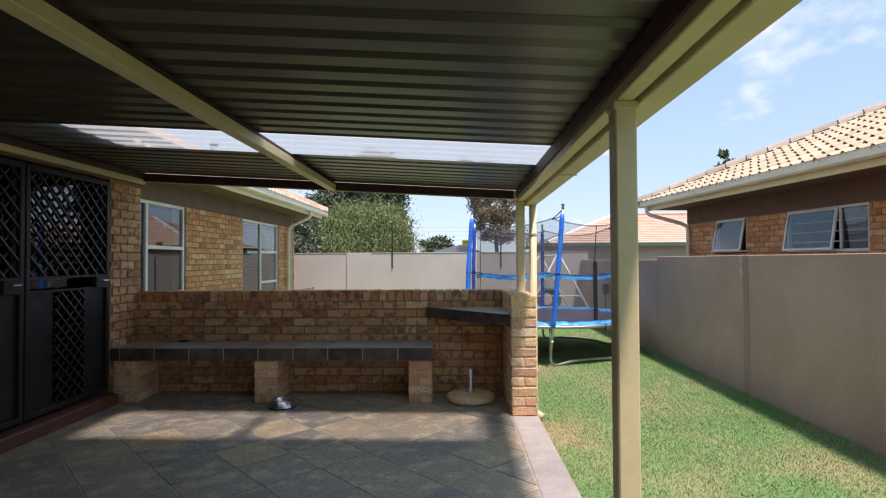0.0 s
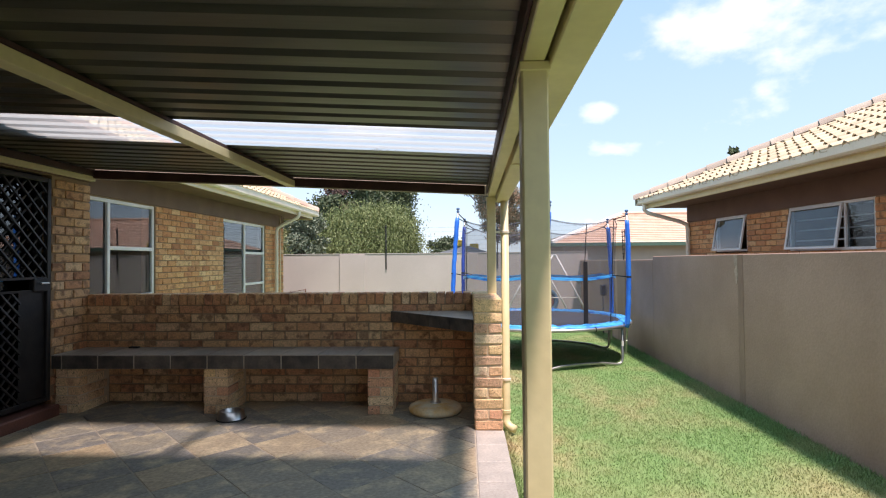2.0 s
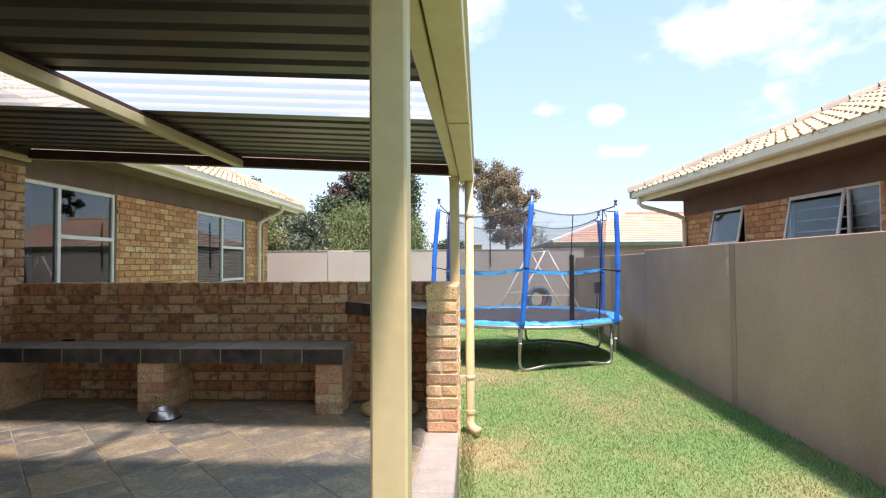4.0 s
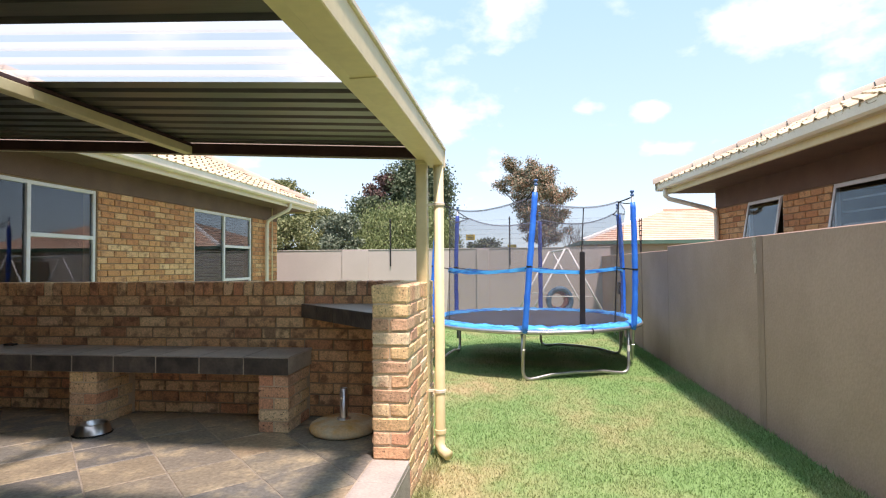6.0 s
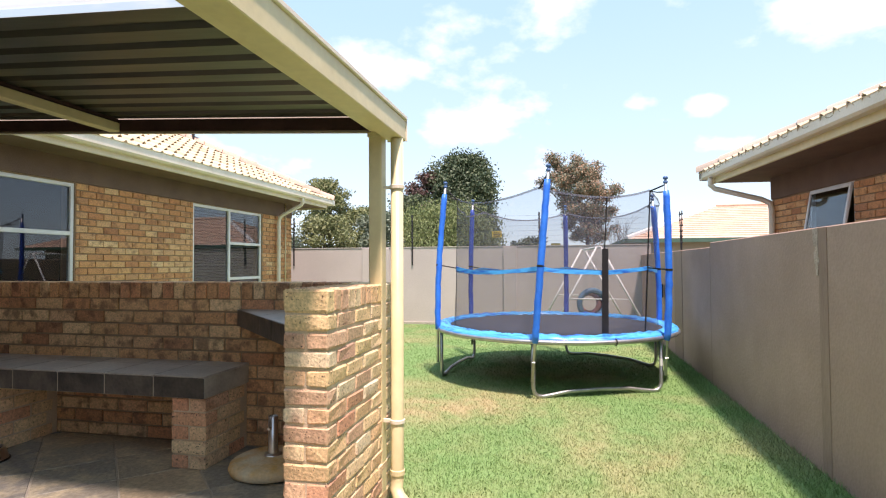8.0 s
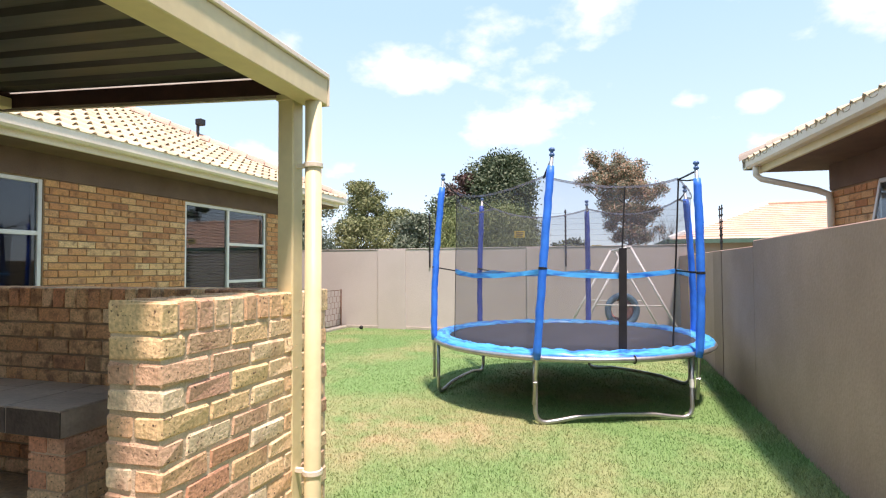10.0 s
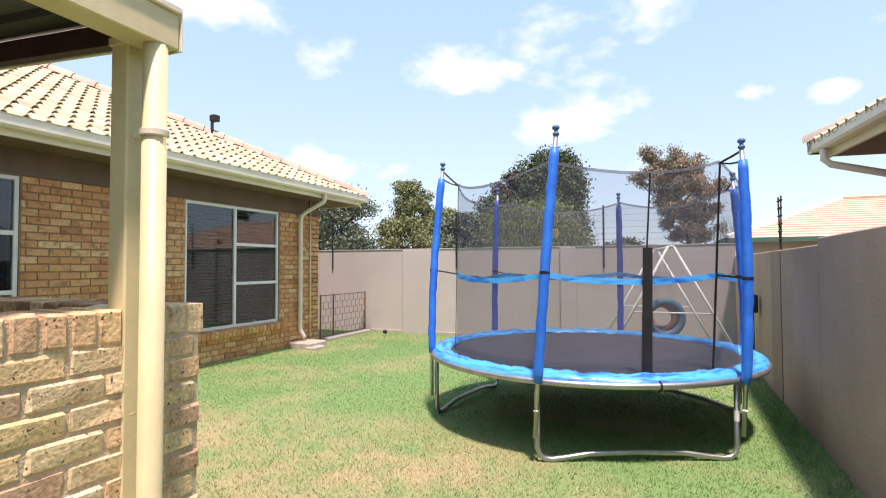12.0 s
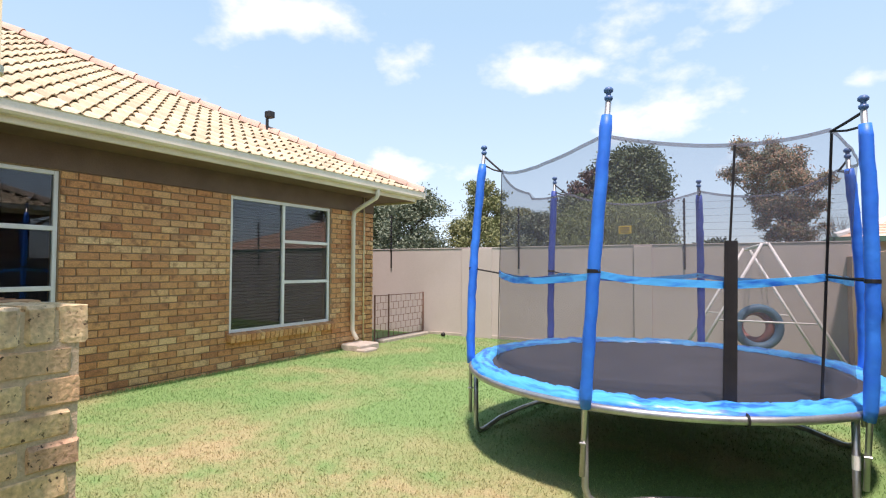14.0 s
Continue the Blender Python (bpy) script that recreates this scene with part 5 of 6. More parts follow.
n_wall = structure("wall_neighbour", nb.moved(NM), MORTAR_DARK, "brown face brick wall of the neighbouring house")
part("plaster_band", Shape().box(-0.006, 0.011, NS, NE, 2.054, 2.42).moved(NM), BROWN, n_wall, "brown painted band under the eave")
structure("soffit_neighbour", Shape().box(-0.68, 0.006, NS, NE + 0.35, 2.36, 2.38).box(0.006, 8, NE, NE + 0.35, 2.36, 2.38).moved(NM), BROWN, "brown eave soffit", category="soffit")
structure("room_neighbour", Shape().box(3.0, 3.1, -4, NE, 0.5, 2.35).box(0.2, 3.1, -4.1, -4, 0.5, 2.35).box(0.2, 3.1, -4, NE, 2.36, 2.38).moved(NM), DARK_IN, "room box of the neighbouring house, painted near black for dimness")


def neighbour_window(y0, y1, z0, z1, name, half):
    w = thing(name, "white steel window with a top-hung sash standing open", "window", kind="structure")
    t = 0.035
    fr = Shape()
    for a in ((y0, y0 + t, z0, z1), (y1 - t, y1, z0, z1), (y0 + t, y1 - t, z1 - t, z1), (y0 + t, y1 - t, z0, z0 + t)):
        fr.box(0.02, 0.07, *a, 0.003)
    part("window_frame", fr.moved(NM), WHITE, w)
    s0 = y0 + 0.47 if half else y0 + t
    s1 = y1 - t
    if half:
        part("mullion", Shape().box(0.015, 0.07, s0 - 0.03, s0, z0 + t, z1 - t, 0.003).moved(NM), WHITE, w)
        part("pane", Shape().box(0.04, 0.044, y0 + t, s0 - 0.03, z0 + t, z1 - t).moved(NM), GLASS, w).visible_shadow = False
        for k in range(3):
            part("burglar_bar", Shape().box(0.09, 0.10, y0 + t, s1, z0 + 0.13 + k * 0.14, z0 + 0.15 + k * 0.14).moved(NM), WHITE, w)
    sash = Shape()
    h = z1 - z0 - 0.03
    for a in ((s0, s0 + t, -h, 0), (s1 - t, s1, -h, 0), (s0 + t, s1 - t, -t, 0), (s0 + t, s1 - t, -h, -h + t)):
        sash.box(-0.014, 0.014, *a, 0.003)
    hinge = NM @ Matrix.Translation((0.01, 0, z1 - 0.02)) @ Matrix.Rotation(radians(10), 4, "Y")
    sh = part("sash", sash.moved(hinge), WHITE, w, "open white sash")
    part("pane", Shape().box(-0.002, 0.002, s0 + t, s1 - t, -h + t, -t).moved(hinge), GLASS, sh).visible_shadow = False


neighbour_window(*NW[0], "window_3", False)
neighbour_window(*NW[1], "window_4", True)
ng = thing("neighbour_gutter", "cream gutter on a fascia board of the neighbouring house", "gutter")
part("fascia", Shape().box(-0.70, -0.665, NS, NE + 0.37, 2.335, 2.43, 0.004).moved(NM), CREAM, ng)
NG = [(-0.70, 2.42), (-0.785, 2.42), (-0.81, 2.445), (-0.81, 2.53), (-0.82, 2.54), (-0.80, 2.54), (-0.798, 2.45), (-0.783, 2.433), (-0.71, 2.433), (-0.71, 2.53), (-0.70, 2.53)]
part("gutter", Shape().prism(NG, "y", NS, NE + 0.51).moved(NM), GUTTER, ng)
part("gutter", Shape().box(-0.81, 8, NE + 0.39, NE + 0.51, 2.42, 2.54, 0.006).moved(NM), GUTTER, ng)
nd = thing("neighbour_downpipe", "cream downpipe bent in under the eave", "downpipe")
part("pipe", Shape().tube([(-0.755, NE + 0.20, 2.43), (-0.755, NE + 0.20, 2.31), (-0.70, NE + 0.18, 2.25), (-0.15, NE - 0.03, 2.06), (-0.06, NE - 0.09, 2.0), (-0.045, NE - 0.1, 1.9), (-0.045, NE - 0.1, -0.3)], 0.038, 12).moved(NM), GUTTER, nd, smooth=True)
NP, NH = 0.44, 6.0
ndk = Shape().add([(-0.80, NS, 2.47), (-0.80, NE + 0.49, 2.47), (-0.80 + NH, NE + 0.49 - NH, 2.47 + NP * NH), (-0.80 + NH, NS, 2.47 + NP * NH), (-0.8 + 2 * NH, NE + 0.49, 2.47), (-0.8 + 2 * NH, NS, 2.47)],
                  [(3, 2, 1, 0), (1, 2, 4), (3, 5, 4, 2)]).moved(NM)
# dark brown deck again, to deepen the shadow gaps under these tiles
n_roof = structure("roof_neighbour", ndk, BROWN, "hipped roof of cream concrete tiles on the neighbouring house", category="roof")
nrise = math.sqrt(1 + NP * NP)
tiled_slope(n_roof, NM @ slope_matrix((-0.80, NE + 0.49, 2.485), (0, -1, 0), (1, 0, NP)), NE + 0.49 - NS, 16, 1 / nrise, 0.0, ROOF_TILE, 280, keep=lambda q: q[1] * 1.3 + q[0] * 0.3)
ridge_caps(n_roof, NM @ Vector((-0.80, NE + 0.49, 2.545)), NM @ Vector((-0.80 + NH, NE + 0.49 - NH, 2.545 + NP * NH)), RIDGE_GREY)

# ---- beyond the walls ----
fh = thing("far_house", "house with a pale terracotta hipped roof behind the wall", "house")
part("wall", Shape().box(5.0, 17, 25.5, 33, -0.3, 2.2), PLASTER_FAR, fh)
HX0, HX1, HY0, HY1, HZ0, HZ1 = 4.3, 18.0, 24.8, 33.6, 2.12, 3.75
part("roof", Shape().add([(HX0, HY0, HZ0), (HX1, HY0, HZ0), (HX1, HY1, HZ0), (HX0, HY1, HZ0), (HX0 + 4.4, 29.2, HZ1), (HX1 - 4.4, 29.2, HZ1)],
                         [(0, 1, 5, 4), (1, 2, 5), (2, 3, 4, 5), (3, 0, 4)]), ROOF_FAR, fh)
s = Shape()
for k in range(1, 17):
    u = k / 17
    z = HZ0 + (HZ1 - HZ0) * u
    s.box(HX0 + 4.4 * u, HX1 - 4.4 * u, HY0 + 4.4 * u - 0.03, HY0 + 4.4 * u + 0.03, z - 0.01, z + 0.028)
    s.box(HX0 + 4.4 * u - 0.03, HX0 + 4.4 * u + 0.03, HY0 + 4.4 * u, HY1 - 4.4 * u, z - 0.01, z + 0.028)
tagged(part("tile_course", s, ROOF_FAR, fh), kind="stuff")
part("hip_cap", Shape().tube([(HX0, HY0, HZ0 + 0.03), (HX0 + 4.4, 29.2, HZ1 + 0.03)], 0.10, 6), WHITE, fh, "pale hip capping")
part("ridge_cap", Shape().tube([(HX0 + 4.4, 29.2, HZ1 + 0.03), (HX1 - 4.4, 29.2, HZ1 + 0.03)], 0.10, 6), ROOF_FAR, fh)
part("gutter", Shape().box(HX0 - 0.05, HX1, HY0 - 0.12, HY0, HZ0 - 0.16, HZ0), GREEN_TRIM, fh, "dark green fascia")
part("gutter", Shape().box(HX0 - 0.12, HX0, HY0 - 0.12, HY1, HZ0 - 0.16, HZ0), GREEN_TRIM, fh, "dark green fascia")
ho = thing("white_shed", "small white building far behind the wall", "building")
part("wall", Shape().box(-2.0, 2.4, 55, 59, -0.3, 2.1), WHITE, ho)
part("roof", Shape().prism([(-2.2, 2.1), (2.6, 2.1), (2.6, 2.25), (0.6, 2.9), (-2.2, 2.25)], "y", 54.8, 59.2), GREY_PLASTIC, ho)
part("tank", Shape().box(0.8, 1.7, 54.9, 55.7, 2.5, 3.1, 0.05), YELLOW, ho)


# ---- trees ----
def tree(label, x, y, height, width, leaf, blobs, leaves, leaf_size, seed, bare=0.28, lean=0.0, round_top=1.0, flat=0.65, category="tree", droop=0.0):
    """Trunk, limbs to each clump, and a crown of many single leaves gathered in uneven clumps."""
    rnd = random.Random(seed)
    tr = thing("tree", label, category, at=(x, y, -0.3))
    wood = Shape()
    h, r = height + 0.3, width / 2
    def at_trunk(u):
        return Vector((lean * h * u + 0.04 * h * math.sin(u * 5 + seed) * u, 0.03 * h * math.sin(u * 4 + 2 * seed) * u, h * u))
    base_r = max(0.08, height * 0.022)
    wood.tube([at_trunk(u) for u in (0, 0.15, 0.3, 0.45, 0.6, 0.75, 0.88)], [base_r * (1 - 0.95 * u) for u in (0, 0.15, 0.3, 0.45, 0.6, 0.75, 0.9)], 8)
    centres = []
    for k in range(blobs):
        u = bare + (1 - bare) * (k + 0.5) / blobs
        spread = r * (math.sin(math.pi * min(0.98, (u - bare) / (1 - bare) * 0.80 + 0.16)) ** 0.7) * round_top
        a = k * 2.39996 + rnd.uniform(-0.5, 0.5)
        d = spread * math.sqrt(rnd.uniform(0.12, 1.0)) * 0.80
        cr = r * rnd.uniform(0.26, 0.46)
        c = at_trunk(min(u, 0.9)) + Vector((d * math.cos(a), d * math.sin(a), 0))
        c.z = min(h * u + rnd.uniform(-0.3, 0.3), h - cr * flat * 0.9)
        centres.append((c, cr))
        f = at_trunk(max(0.12, min(u - 0.16, 0.8)))
        wood.tube([f, f.lerp(c, 0.5) + Vector((0, 0, 0.10 * d)), c], [base_r * 0.42, base_r * 0.26, base_r * 0.08], 5)
    part("trunk", wood, BARK, tr, smooth=True)
    g = np.random.default_rng(seed)
    wts = np.array([cr ** 2 for _, cr in centres])
    pick = g.choice(len(centres), leaves, p=wts / wts.sum())
    cen = np.array([tuple(c) for c, _ in centres])[pick]
    rad = np.array([cr for _, cr in centres])[pick]
    dirs = g.normal(size=(leaves, 3))
    dirs /= np.linalg.norm(dirs, axis=1)[:, None]
    dist = rad * (0.35 + 0.75 * g.random(leaves) ** 0.6) * (1 + 0.22 * g.normal(size=leaves))
    p = cen + dirs * dist[:, None] * np.array([1, 1, flat])
    p[:, 2] -= droop * rad * g.random(leaves)
    p[:, 2] = np.maximum(p[:, 2], 0.25)
    a = g.normal(size=(leaves, 3)) + dirs * 0.4
    if droop:
        a[:, 2] -= 2.0
    a /= np.linalg.norm(a, axis=1)[:, None]
    b = np.cross(a, g.normal(size=(leaves, 3)))
    b /= np.linalg.norm(b, axis=1)[:, None]
    size = leaf_size * (0.6 + 0.8 * g.random(leaves))[:, None]
    wide = 0.30 if droop else 0.5
    quad = np.stack([p - a * size, p + b * size * wide, p + a * size, p - b * size * wide], axis=1).reshape(-1, 3)
    me = bpy.data.meshes.new("crown")
    me.from_pydata(quad.tolist(), [], np.arange(leaves * 4).reshape(-1, 4).tolist())
    me.materials.append(leaf)
    ob = new("crown", me)
    ob.parent = tr
    return tr


def bare_tree(label, x, y, height, width, seed, material=TWIG):
    rnd = random.Random(seed)
    tr = thing("bare_tree", label, "tree", at=(x, y, -0.3))
    wood = Shape()

    def grow(p, d, length, r, depth):
        pts = [p]
        for k in range(3):
            d = (d + Vector((rnd.uniform(-1, 1), rnd.uniform(-1, 1), rnd.uniform(-0.3, 0.6))) * 0.16).normalized()
            pts.append(pts[-1] + d * length / 3)
        wood.tube(pts, [r, r * 0.85, r * 0.7, r * 0.55], 5 if depth < 2 else 3, False)
        if depth < 5:
            for k in range(3 if depth < 4 else 2):
                nd = (d + Vector((rnd.uniform(-1, 1), rnd.uniform(-1, 1), rnd.uniform(-0.2, 0.7))) * 0.85).normalized()
                grow(pts[-1] if k else pts[2], nd, length * rnd.uniform(0.62, 0.82), r * 0.55, depth + 1)

    grow(Vector((0, 0, 0)), Vector((0, 0, 1)), height * 0.30, max(0.07, height * 0.018), 0)
    part("branches", wood, material, tr, smooth=True)


def sparse_pine(label, x, y, height, width, seed):
    """A dying pine: a leaning trunk, near-level limbs, and thin tufts of brown needles at their ends."""
    rnd = random.Random(seed)
    tr = thing("tree", label, "tree", at=(x, y, -0.3))
    wood, tips = Shape(), []
    at = lambda u: Vector((-0.16 * height * u + 0.5 * math.sin(u * 3), 0.02 * height * u, height * u))
    wood.tube([at(u) for u in (0, 0.2, 0.4, 0.6, 0.8, 0.97)], [0.24, 0.21, 0.17, 0.12, 0.08, 0.03], 8)
    for k in range(34):
        u = 0.30 + 0.68 * k / 33
        a = k * 2.4 + rnd.uniform(-0.4, 0.4)
        reach = width / 2 * (1.10 - 0.55 * abs(u - 0.62) / 0.38) * rnd.uniform(0.6, 1.1)
        p0 = at(u)
        p1 = p0 + Vector((math.cos(a) * reach * 0.6, math.sin(a) * reach * 0.6, 0.26 * reach))
        p2 = p0 + Vector((math.cos(a) * reach, math.sin(a) * reach, 0.72 * reach))
        wood.tube([p0, p1, p2], [0.06, 0.04, 0.015], 5, False)
        for j in range(9):
            q = p0.lerp(p2, rnd.uniform(0.35, 1.0)) + Vector((rnd.uniform(-1, 1), rnd.uniform(-1, 1), rnd.uniform(-0.15, 0.5))) * 0.55
            wood.tube([p1.lerp(p2, rnd.random()), q], [0.015, 0.006], 3, False)
            tips.append(q)
    part("branches", wood, BARK, tr, smooth=True)
    for name, material, share, sd in (("needles", LEAF_BROWN, 0.52, 1), ("green_needles", LEAF_GREY, 0.48, 2)):
        g = np.random.default_rng(seed + sd)
        n = int(34000 * share)
        c = np.array([tuple(t) for t in tips])[g.choice(len(tips), n)]
        p = c + g.normal(size=(n, 3)) * np.array([0.27, 0.27, 0.20])
        a = g.normal(size=(n, 3)) + np.array([0, 0, 0.5])
        a /= np.linalg.norm(a, axis=1)[:, None]
        b = np.cross(a, g.normal(size=(n, 3)))
        b /= np.linalg.norm(b, axis=1)[:, None]
        quad = np.stack([p - a * 0.15, p + b * 0.04, p + a * 0.15, p - b * 0.04], axis=1).reshape(-1, 3)
        me = bpy.data.meshes.new(name)
        me.from_pydata(quad.tolist(), [], np.arange(n * 4).reshape(-1, 4).tolist())
        me.materials.append(material)
        ob = new(name, me)
        ob.parent = tr


tree("tall dark green conifer behind the wall", -10.2, 69.0, 14.9, 9.8, LEAF_DARK, 60, 70000, 0.20, 2, bare=0.12, round_top=1.0, flat=0.9)
tree("tree with thin reddish leaves behind the wall", -14.6, 67.5, 12.6, 6.0, LEAF_PURPLE, 22, 8000, 0.19, 8, bare=0.3)
tree("broad dark green tree behind the wall", -15.8, 66.0, 9.5, 9.0, LEAF_DARK, 34, 15000, 0.20, 12, bare=0.15)
tree("rounded weeping willow with light green leaves", -8.9, 52.0, 7.1, 10.4, LEAF_WILLOW, 60, 90000, 0.13, 3, bare=0.12, flat=0.75, droop=0.7)
tree("dark blue-green tree close behind the wall", -15.6, 31.5, 5.9, 4.6, LEAF_GREY, 30, 20000, 0.09, 4, bare=0.15)
tree("dark green shrubby tree behind the wall", -19.5, 33.0, 5.6, 5.5, LEAF_DARK, 28, 18000, 0.095, 14, bare=0.12)
tree("olive green bushy tree behind the wall", -14.2, 36.5, 4.5, 4.9, LEAF_OLIVE, 28, 20000, 0.09, 5, bare=0.1)
tree("tall open eucalyptus behind the wall", -21.5, 53.5, 9.9, 5.2, LEAF_OLIVE, 22, 12000, 0.13, 6, bare=0.45)
tree("olive green tree behind the wall", -16.6, 51.0, 6.6, 5.0, LEAF_OLIVE, 28, 15000, 0.12, 7, bare=0.15)
tree("grey green open tree behind the wall", -13.6, 46.0, 5.6, 4.5, LEAF_GREY, 20, 6500, 0.14, 9, bare=0.2)
tree("distant low dark green tree", -2.6, 78.0, 4.6, 6.0, LEAF_DARK, 16, 5000, 0.22, 15, bare=0.15)
tree("distant palm-like tree behind the neighbouring roof", 17.0, 34.0, 8.1, 1.5, LEAF_DARK, 7, 500, 0.22, 17, bare=0.6)
sparse_pine("leaning pine with brown dying needles behind the wall", 4.3, 54.0, 10.1, 6.6, 21)
bare_tree("leafless tree behind the wall", 8.3, 56.0, 7.0, 3.6, 5)
bare_tree("leafless tree behind the wall", 6.6, 58.0, 6.4, 3.6, 6)

# ---- bricks, tiles and grass ----
wing_bricks = courses(5.40, END_Y - 0.004, LAWN_Z - 0.04 - 0.005, 29, [(W1[0] - 0.01, W1[1] + 0.01, WZ[0] - 0.10, WZ[1] + 0.04), (W2[0] - 0.01, W2[1] + 0.01, WZ[0] - 0.10, WZ[1] + 0.04)],
                      lambda a, z, w: (HOUSE_X - BD / 2, a, z, BD, w, BH))
wing_bricks = [b for b in wing_bricks if b[2] < BRICK_TOP]
wing_bricks.sort(key=lambda b: abs(b[1] - 8.7))
pieces("brick", wing, wing_bricks, BRICK, 300, seed=21)
patio_bricks = courses(1.0, 5.406, 0.0, 26, [(GY0, GY1, -1, 3)], lambda a, z, w: (PX - BD / 2, a, z, BD, w, BH))
patio_bricks.sort(key=lambda b: -b[1])
pieces("brick", patio_wall, [b for b in patio_bricks if b[2] < GZ1], BRICK_DARK, 300, seed=22)
back_bricks = courses(PX + 0.004, SX0 - 0.004, 0.0, 11, (), lambda a, z, w: (a, (BY0 + BY1) / 2, z, w, BY1 - BY0, BH))
x = PX + 0.045
while x < SX0 - 0.03:
    back_bricks.append((x, (BY0 + BY1) / 2, 0.935 + 0.053, BH, BY1 - BY0 + 0.004, BD))
    x += BH + JOINT
pieces("brick", low, back_bricks, BRICK_DARK, 300, jit=0.002, seed=23)
side_bricks = []
for c in range(-3, 11):
    z = c * COURSE + 0.0365
    xm, y = (SX0 + SX1) / 2, SY0
    if c % 2 == 0:
        side_bricks.append((xm, y + BD / 2, z, BL, BD, BH))
        y += BD + JOINT
    while y < SY1 - 0.03:
        w = min(BL, SY1 - y)
        for sx in (SX0 + BD / 2, SX1 - BD / 2):
            side_bricks.append((sx, y + w / 2, z, BD, w, BH))
        y += BL + JOINT
y = SY0 + 0.0365
while y < SY1 - 0.02:
    side_bricks.append(((SX0 + SX1) / 2, y, 0.935 + 0.053, BL, BH, BD))
    y += BH + JOINT
pieces("brick", side, side_bricks, BRICK_PALE, 300, chamfer=0.008, jit=0.0045, variants=12, seed=24)
nbr = courses(-6.0, NE, 1.02, 13, [(NW[0][0], NW[0][1], NW[0][2], 2.2), (NW[1][0], NW[1][1], NW[1][2], 2.2)], lambda a, z, w: (BD / 2, a, z, BD, w, BH))
pieces("brick", n_wall, [b for b in nbr if b[2] < 2.06], BRICK, 300, seed=25, frame_m=NM)

# floor: slate tiles laid cornerwise, and a row of pavers along the edge
TS = 0.395
tile_kinds = {}
trn = random.Random(31)
lo_x, hi_x, lo_y, hi_y = PX + 0.002, 0.488, -4.9, 5.355


def clip_poly(poly, axis, limit, keep_less):
    out = []
    for k in range(len(poly)):
        p, q = poly[k], poly[(k + 1) % len(poly)]
        ip, iq = ((p[axis] <= limit) == keep_less), ((q[axis] <= limit) == keep_less)
        if ip:
            out.append(p)
        if ip != iq:
            u = (limit - p[axis]) / (q[axis] - p[axis])
            out.append((p[0] + u * (q[0] - p[0]), p[1] + u * (q[1] - p[1])))
    return out


half = (TS - 0.009) / math.sqrt(2)
step = TS / math.sqrt(2)
full = None
count = 0
far_tiles = Shape()
for i in range(-30, 31):
    for j in range(-30, 31):
        cx, cy = -0.60 + (i + j) * step, 4.45 + (i - j) * step
        poly = [(cx - half, cy), (cx, cy - half), (cx + half, cy), (cx, cy + half)]
        inside = all(lo_x <= p[0] <= hi_x and lo_y <= p[1] <= hi_y for p in poly)
        if not inside:
            for axis, limit, less in ((0, lo_x, False), (0, hi_x, True), (1, lo_y, False), (1, hi_y, True)):
                poly = clip_poly(poly, axis, limit, less) if poly else poly
            if len(poly) < 3:
                continue
        if inside and cy > 0.4 and count < 290:
            if full is None:
                h2 = half - 0.004
                full = Shape().add([(-half, 0, -0.012), (0, -half, -0.012), (half, 0, -0.012), (0, half, -0.012), (-half, 0, -0.003), (0, -half, -0.003), (half, 0, -0.003), (0, half, -0.003),
                                    (-h2, 0, 0), (0, -h2, 0), (h2, 0, 0), (0, h2, 0)],
                                   [(8, 9, 10, 11), (0, 1, 5, 4), (1, 2, 6, 5), (2, 3, 7, 6), (3, 0, 4, 7), (4, 5, 9, 8), (5, 6, 10, 9), (6, 7, 11, 10), (7, 4, 8, 11)]).mesh("tile", SLATE)
            ob = new("tile", full)
            ob.parent = patio
            ob.location = (cx, cy, trn.uniform(-0.001, 0.001))
            ob.rotation_euler = (trn.uniform(-0.003, 0.003), trn.uniform(-0.003, 0.003), 0)
            count += 1
        else:
            far_tiles.prism(poly, "z", -0.012, trn.uniform(-0.001, 0.0005))
tagged(part("cut_tiles", far_tiles, SLATE, patio), kind="stuff")
y = 4.51
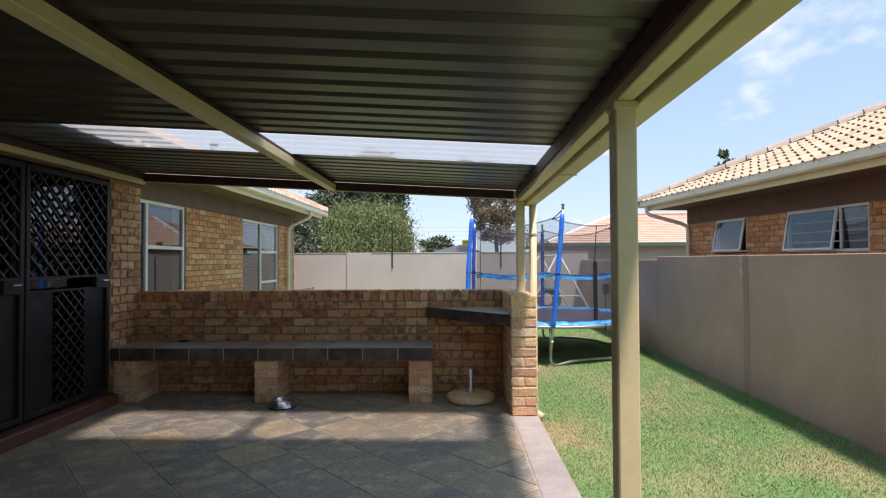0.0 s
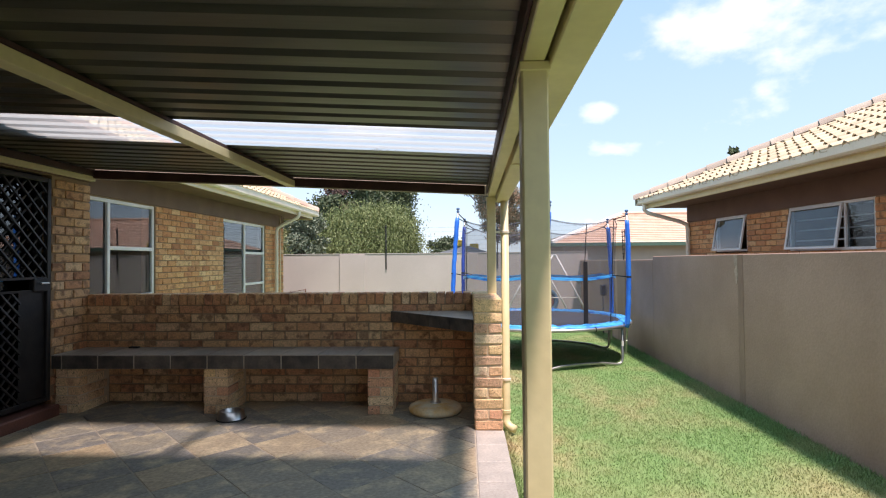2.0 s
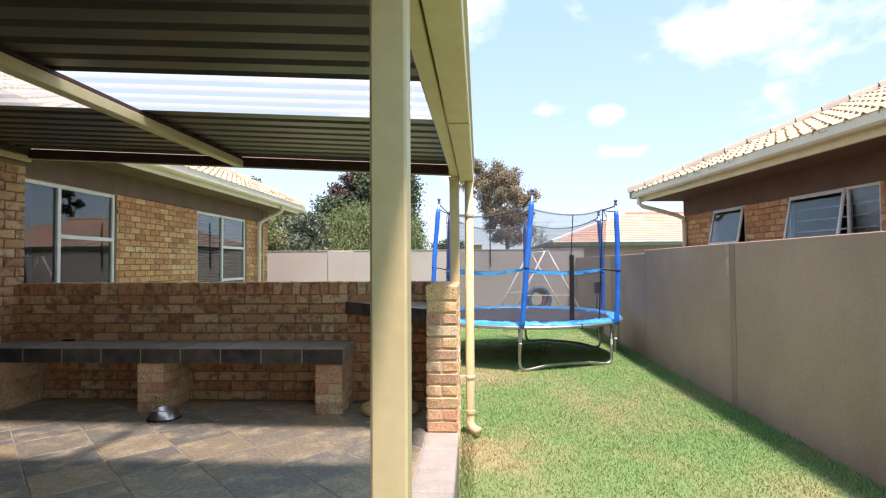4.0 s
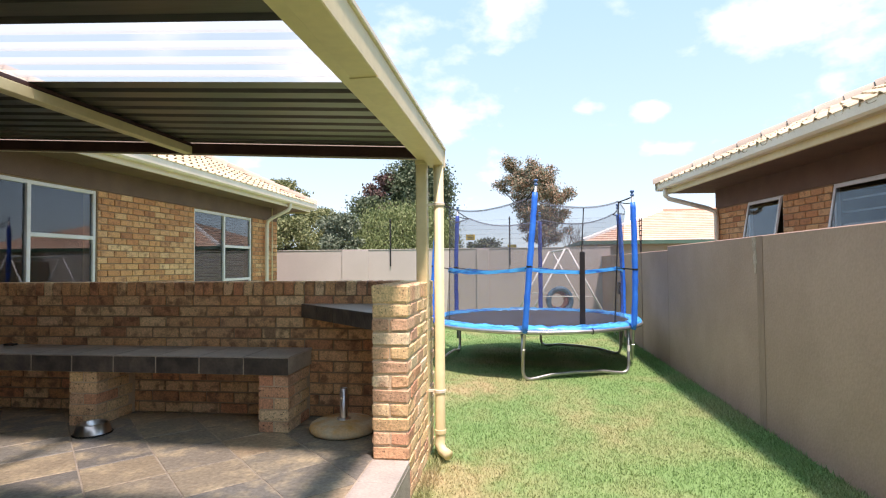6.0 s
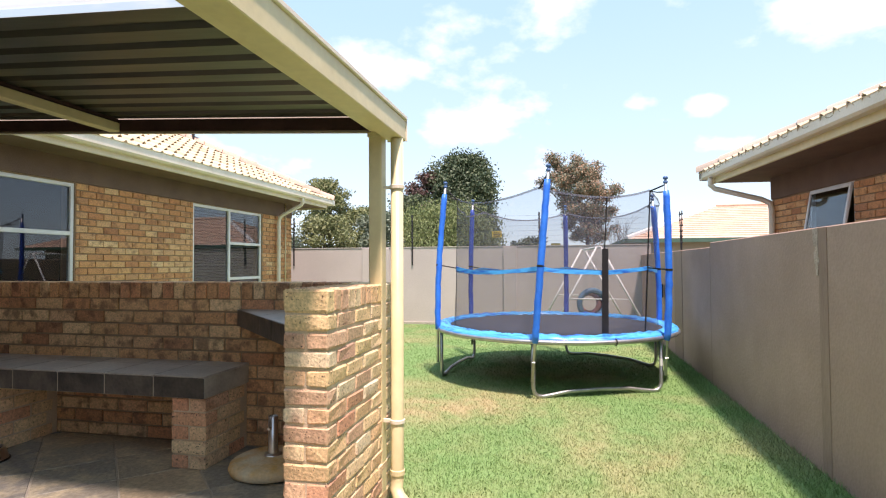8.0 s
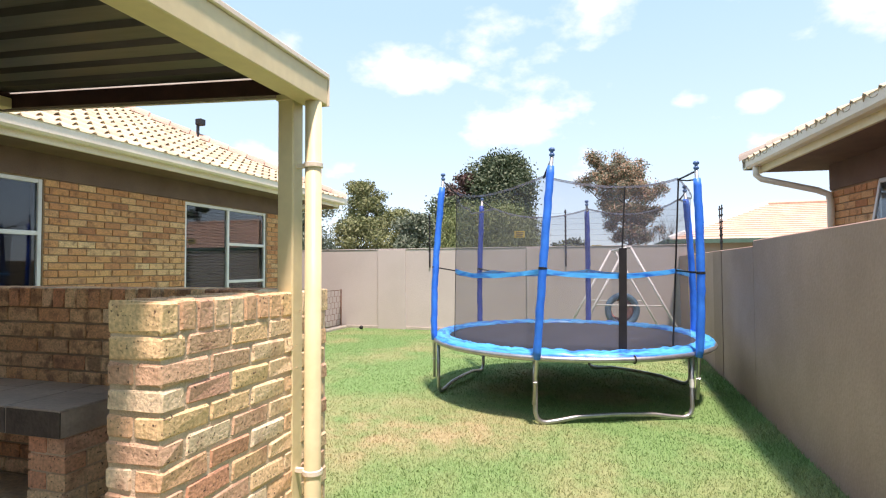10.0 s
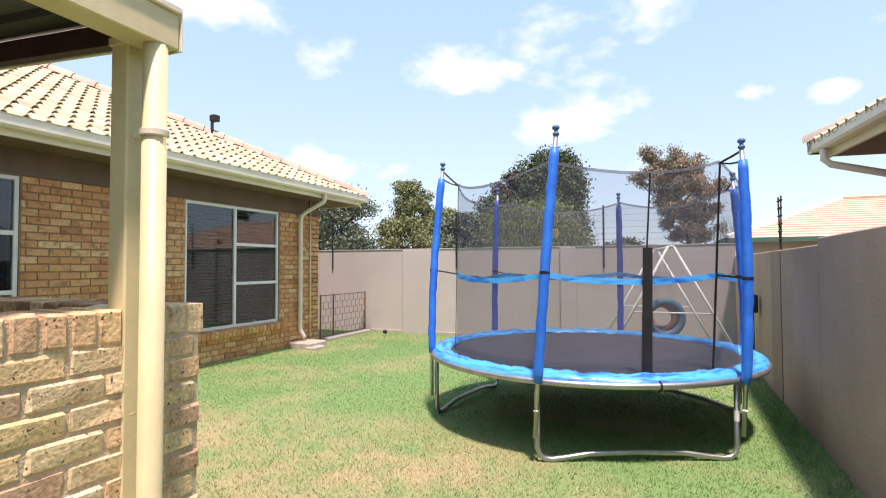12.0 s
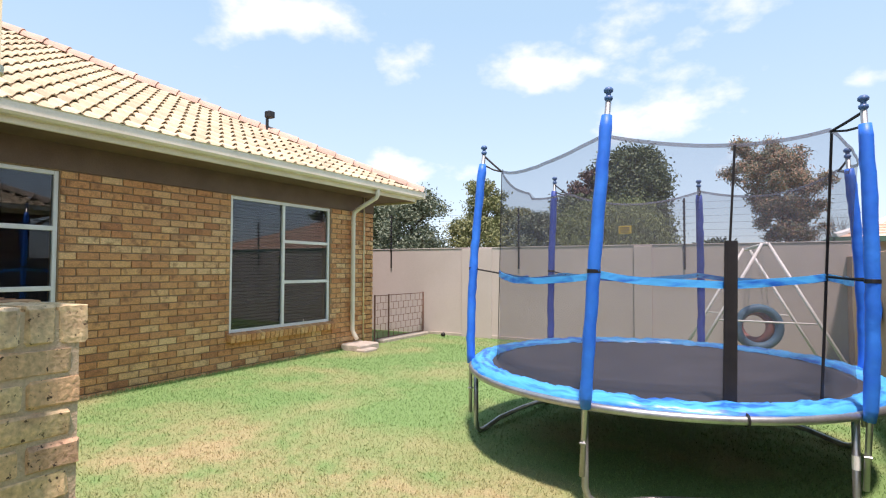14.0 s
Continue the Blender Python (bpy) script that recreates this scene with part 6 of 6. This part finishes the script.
while y > -4.5:
    part("edge_paver", Shape().box(0.498, 0.722, y - 0.325, y, -0.03, 0.001, 0.004), PAVER, patio)
    y -= 0.333
part("riser", Shape().box(0.716, 0.724, -4.9, 4.51, -0.38, -0.031), PAVER, patio)

# grass blades, thickest near the walk
g = np.random.default_rng(77)


def blades(n, x0, x1, y0, y1, h, feather=None):
    p = np.stack([g.uniform(x0, x1, n), g.uniform(y0, y1, n), np.full(n, LAWN_Z - 0.002)], axis=1)
    keep = ~((p[:, 0] < 0.73) & (p[:, 1] < 5.59)) & ~((p[:, 0] < HOUSE_X + 0.03) & (p[:, 1] < END_Y + 0.03))
    if feather:
        keep &= g.random(n) < feather(p[:, 0], p[:, 1])
    p = p[keep]
    n = len(p)
    a = g.uniform(0, 2 * np.pi, n)
    w = g.uniform(0.0025, 0.005, n)[:, None]
    hh = h * g.uniform(0.5, 1.15, n)
    side_v = np.stack([np.cos(a), np.sin(a), np.zeros(n)], axis=1)
    tip = np.stack([g.normal(0, 0.5, n) * hh, g.normal(0, 0.5, n) * hh, hh], axis=1)
    return np.stack([p - side_v * w, p + side_v * w, p + tip], axis=1).reshape(-1, 3)


tri = np.concatenate([blades(230000, -1.6, WALL_X, 1.0, 9.5, 0.022, lambda x, y: np.clip((9.3 - y) / 4.0, 0, 1) * np.clip((x + 1.5) / 2.6, 0, 1)),
                      blades(190000, -3.9, WALL_X, 3.0, 14.6, 0.024, lambda x, y: np.clip((y - 3.0) / 3.0, 0, 1)), blades(9000, 3.23, WALL_X, 2.0, 14.6, 0.06), blades(5000, 0.72, 0.82, 1.0, 5.5, 0.05),
                      blades(4000, -3.88, -3.8, 5.4, 12.7, 0.05)])
me = bpy.data.meshes.new("grass")
nt = len(tri) // 3
me.vertices.add(nt * 3)
me.vertices.foreach_set("co", tri.ravel())
me.loops.add(nt * 3)
me.loops.foreach_set("vertex_index", np.arange(nt * 3))
me.polygons.add(nt)
me.polygons.foreach_set("loop_start", np.arange(0, nt * 3, 3))
me.update(calc_edges=True)
me.materials.append(GRASS)
tagged(new("grass", me), "short mown grass blades with dry straw tips", "grass", kind="stuff")
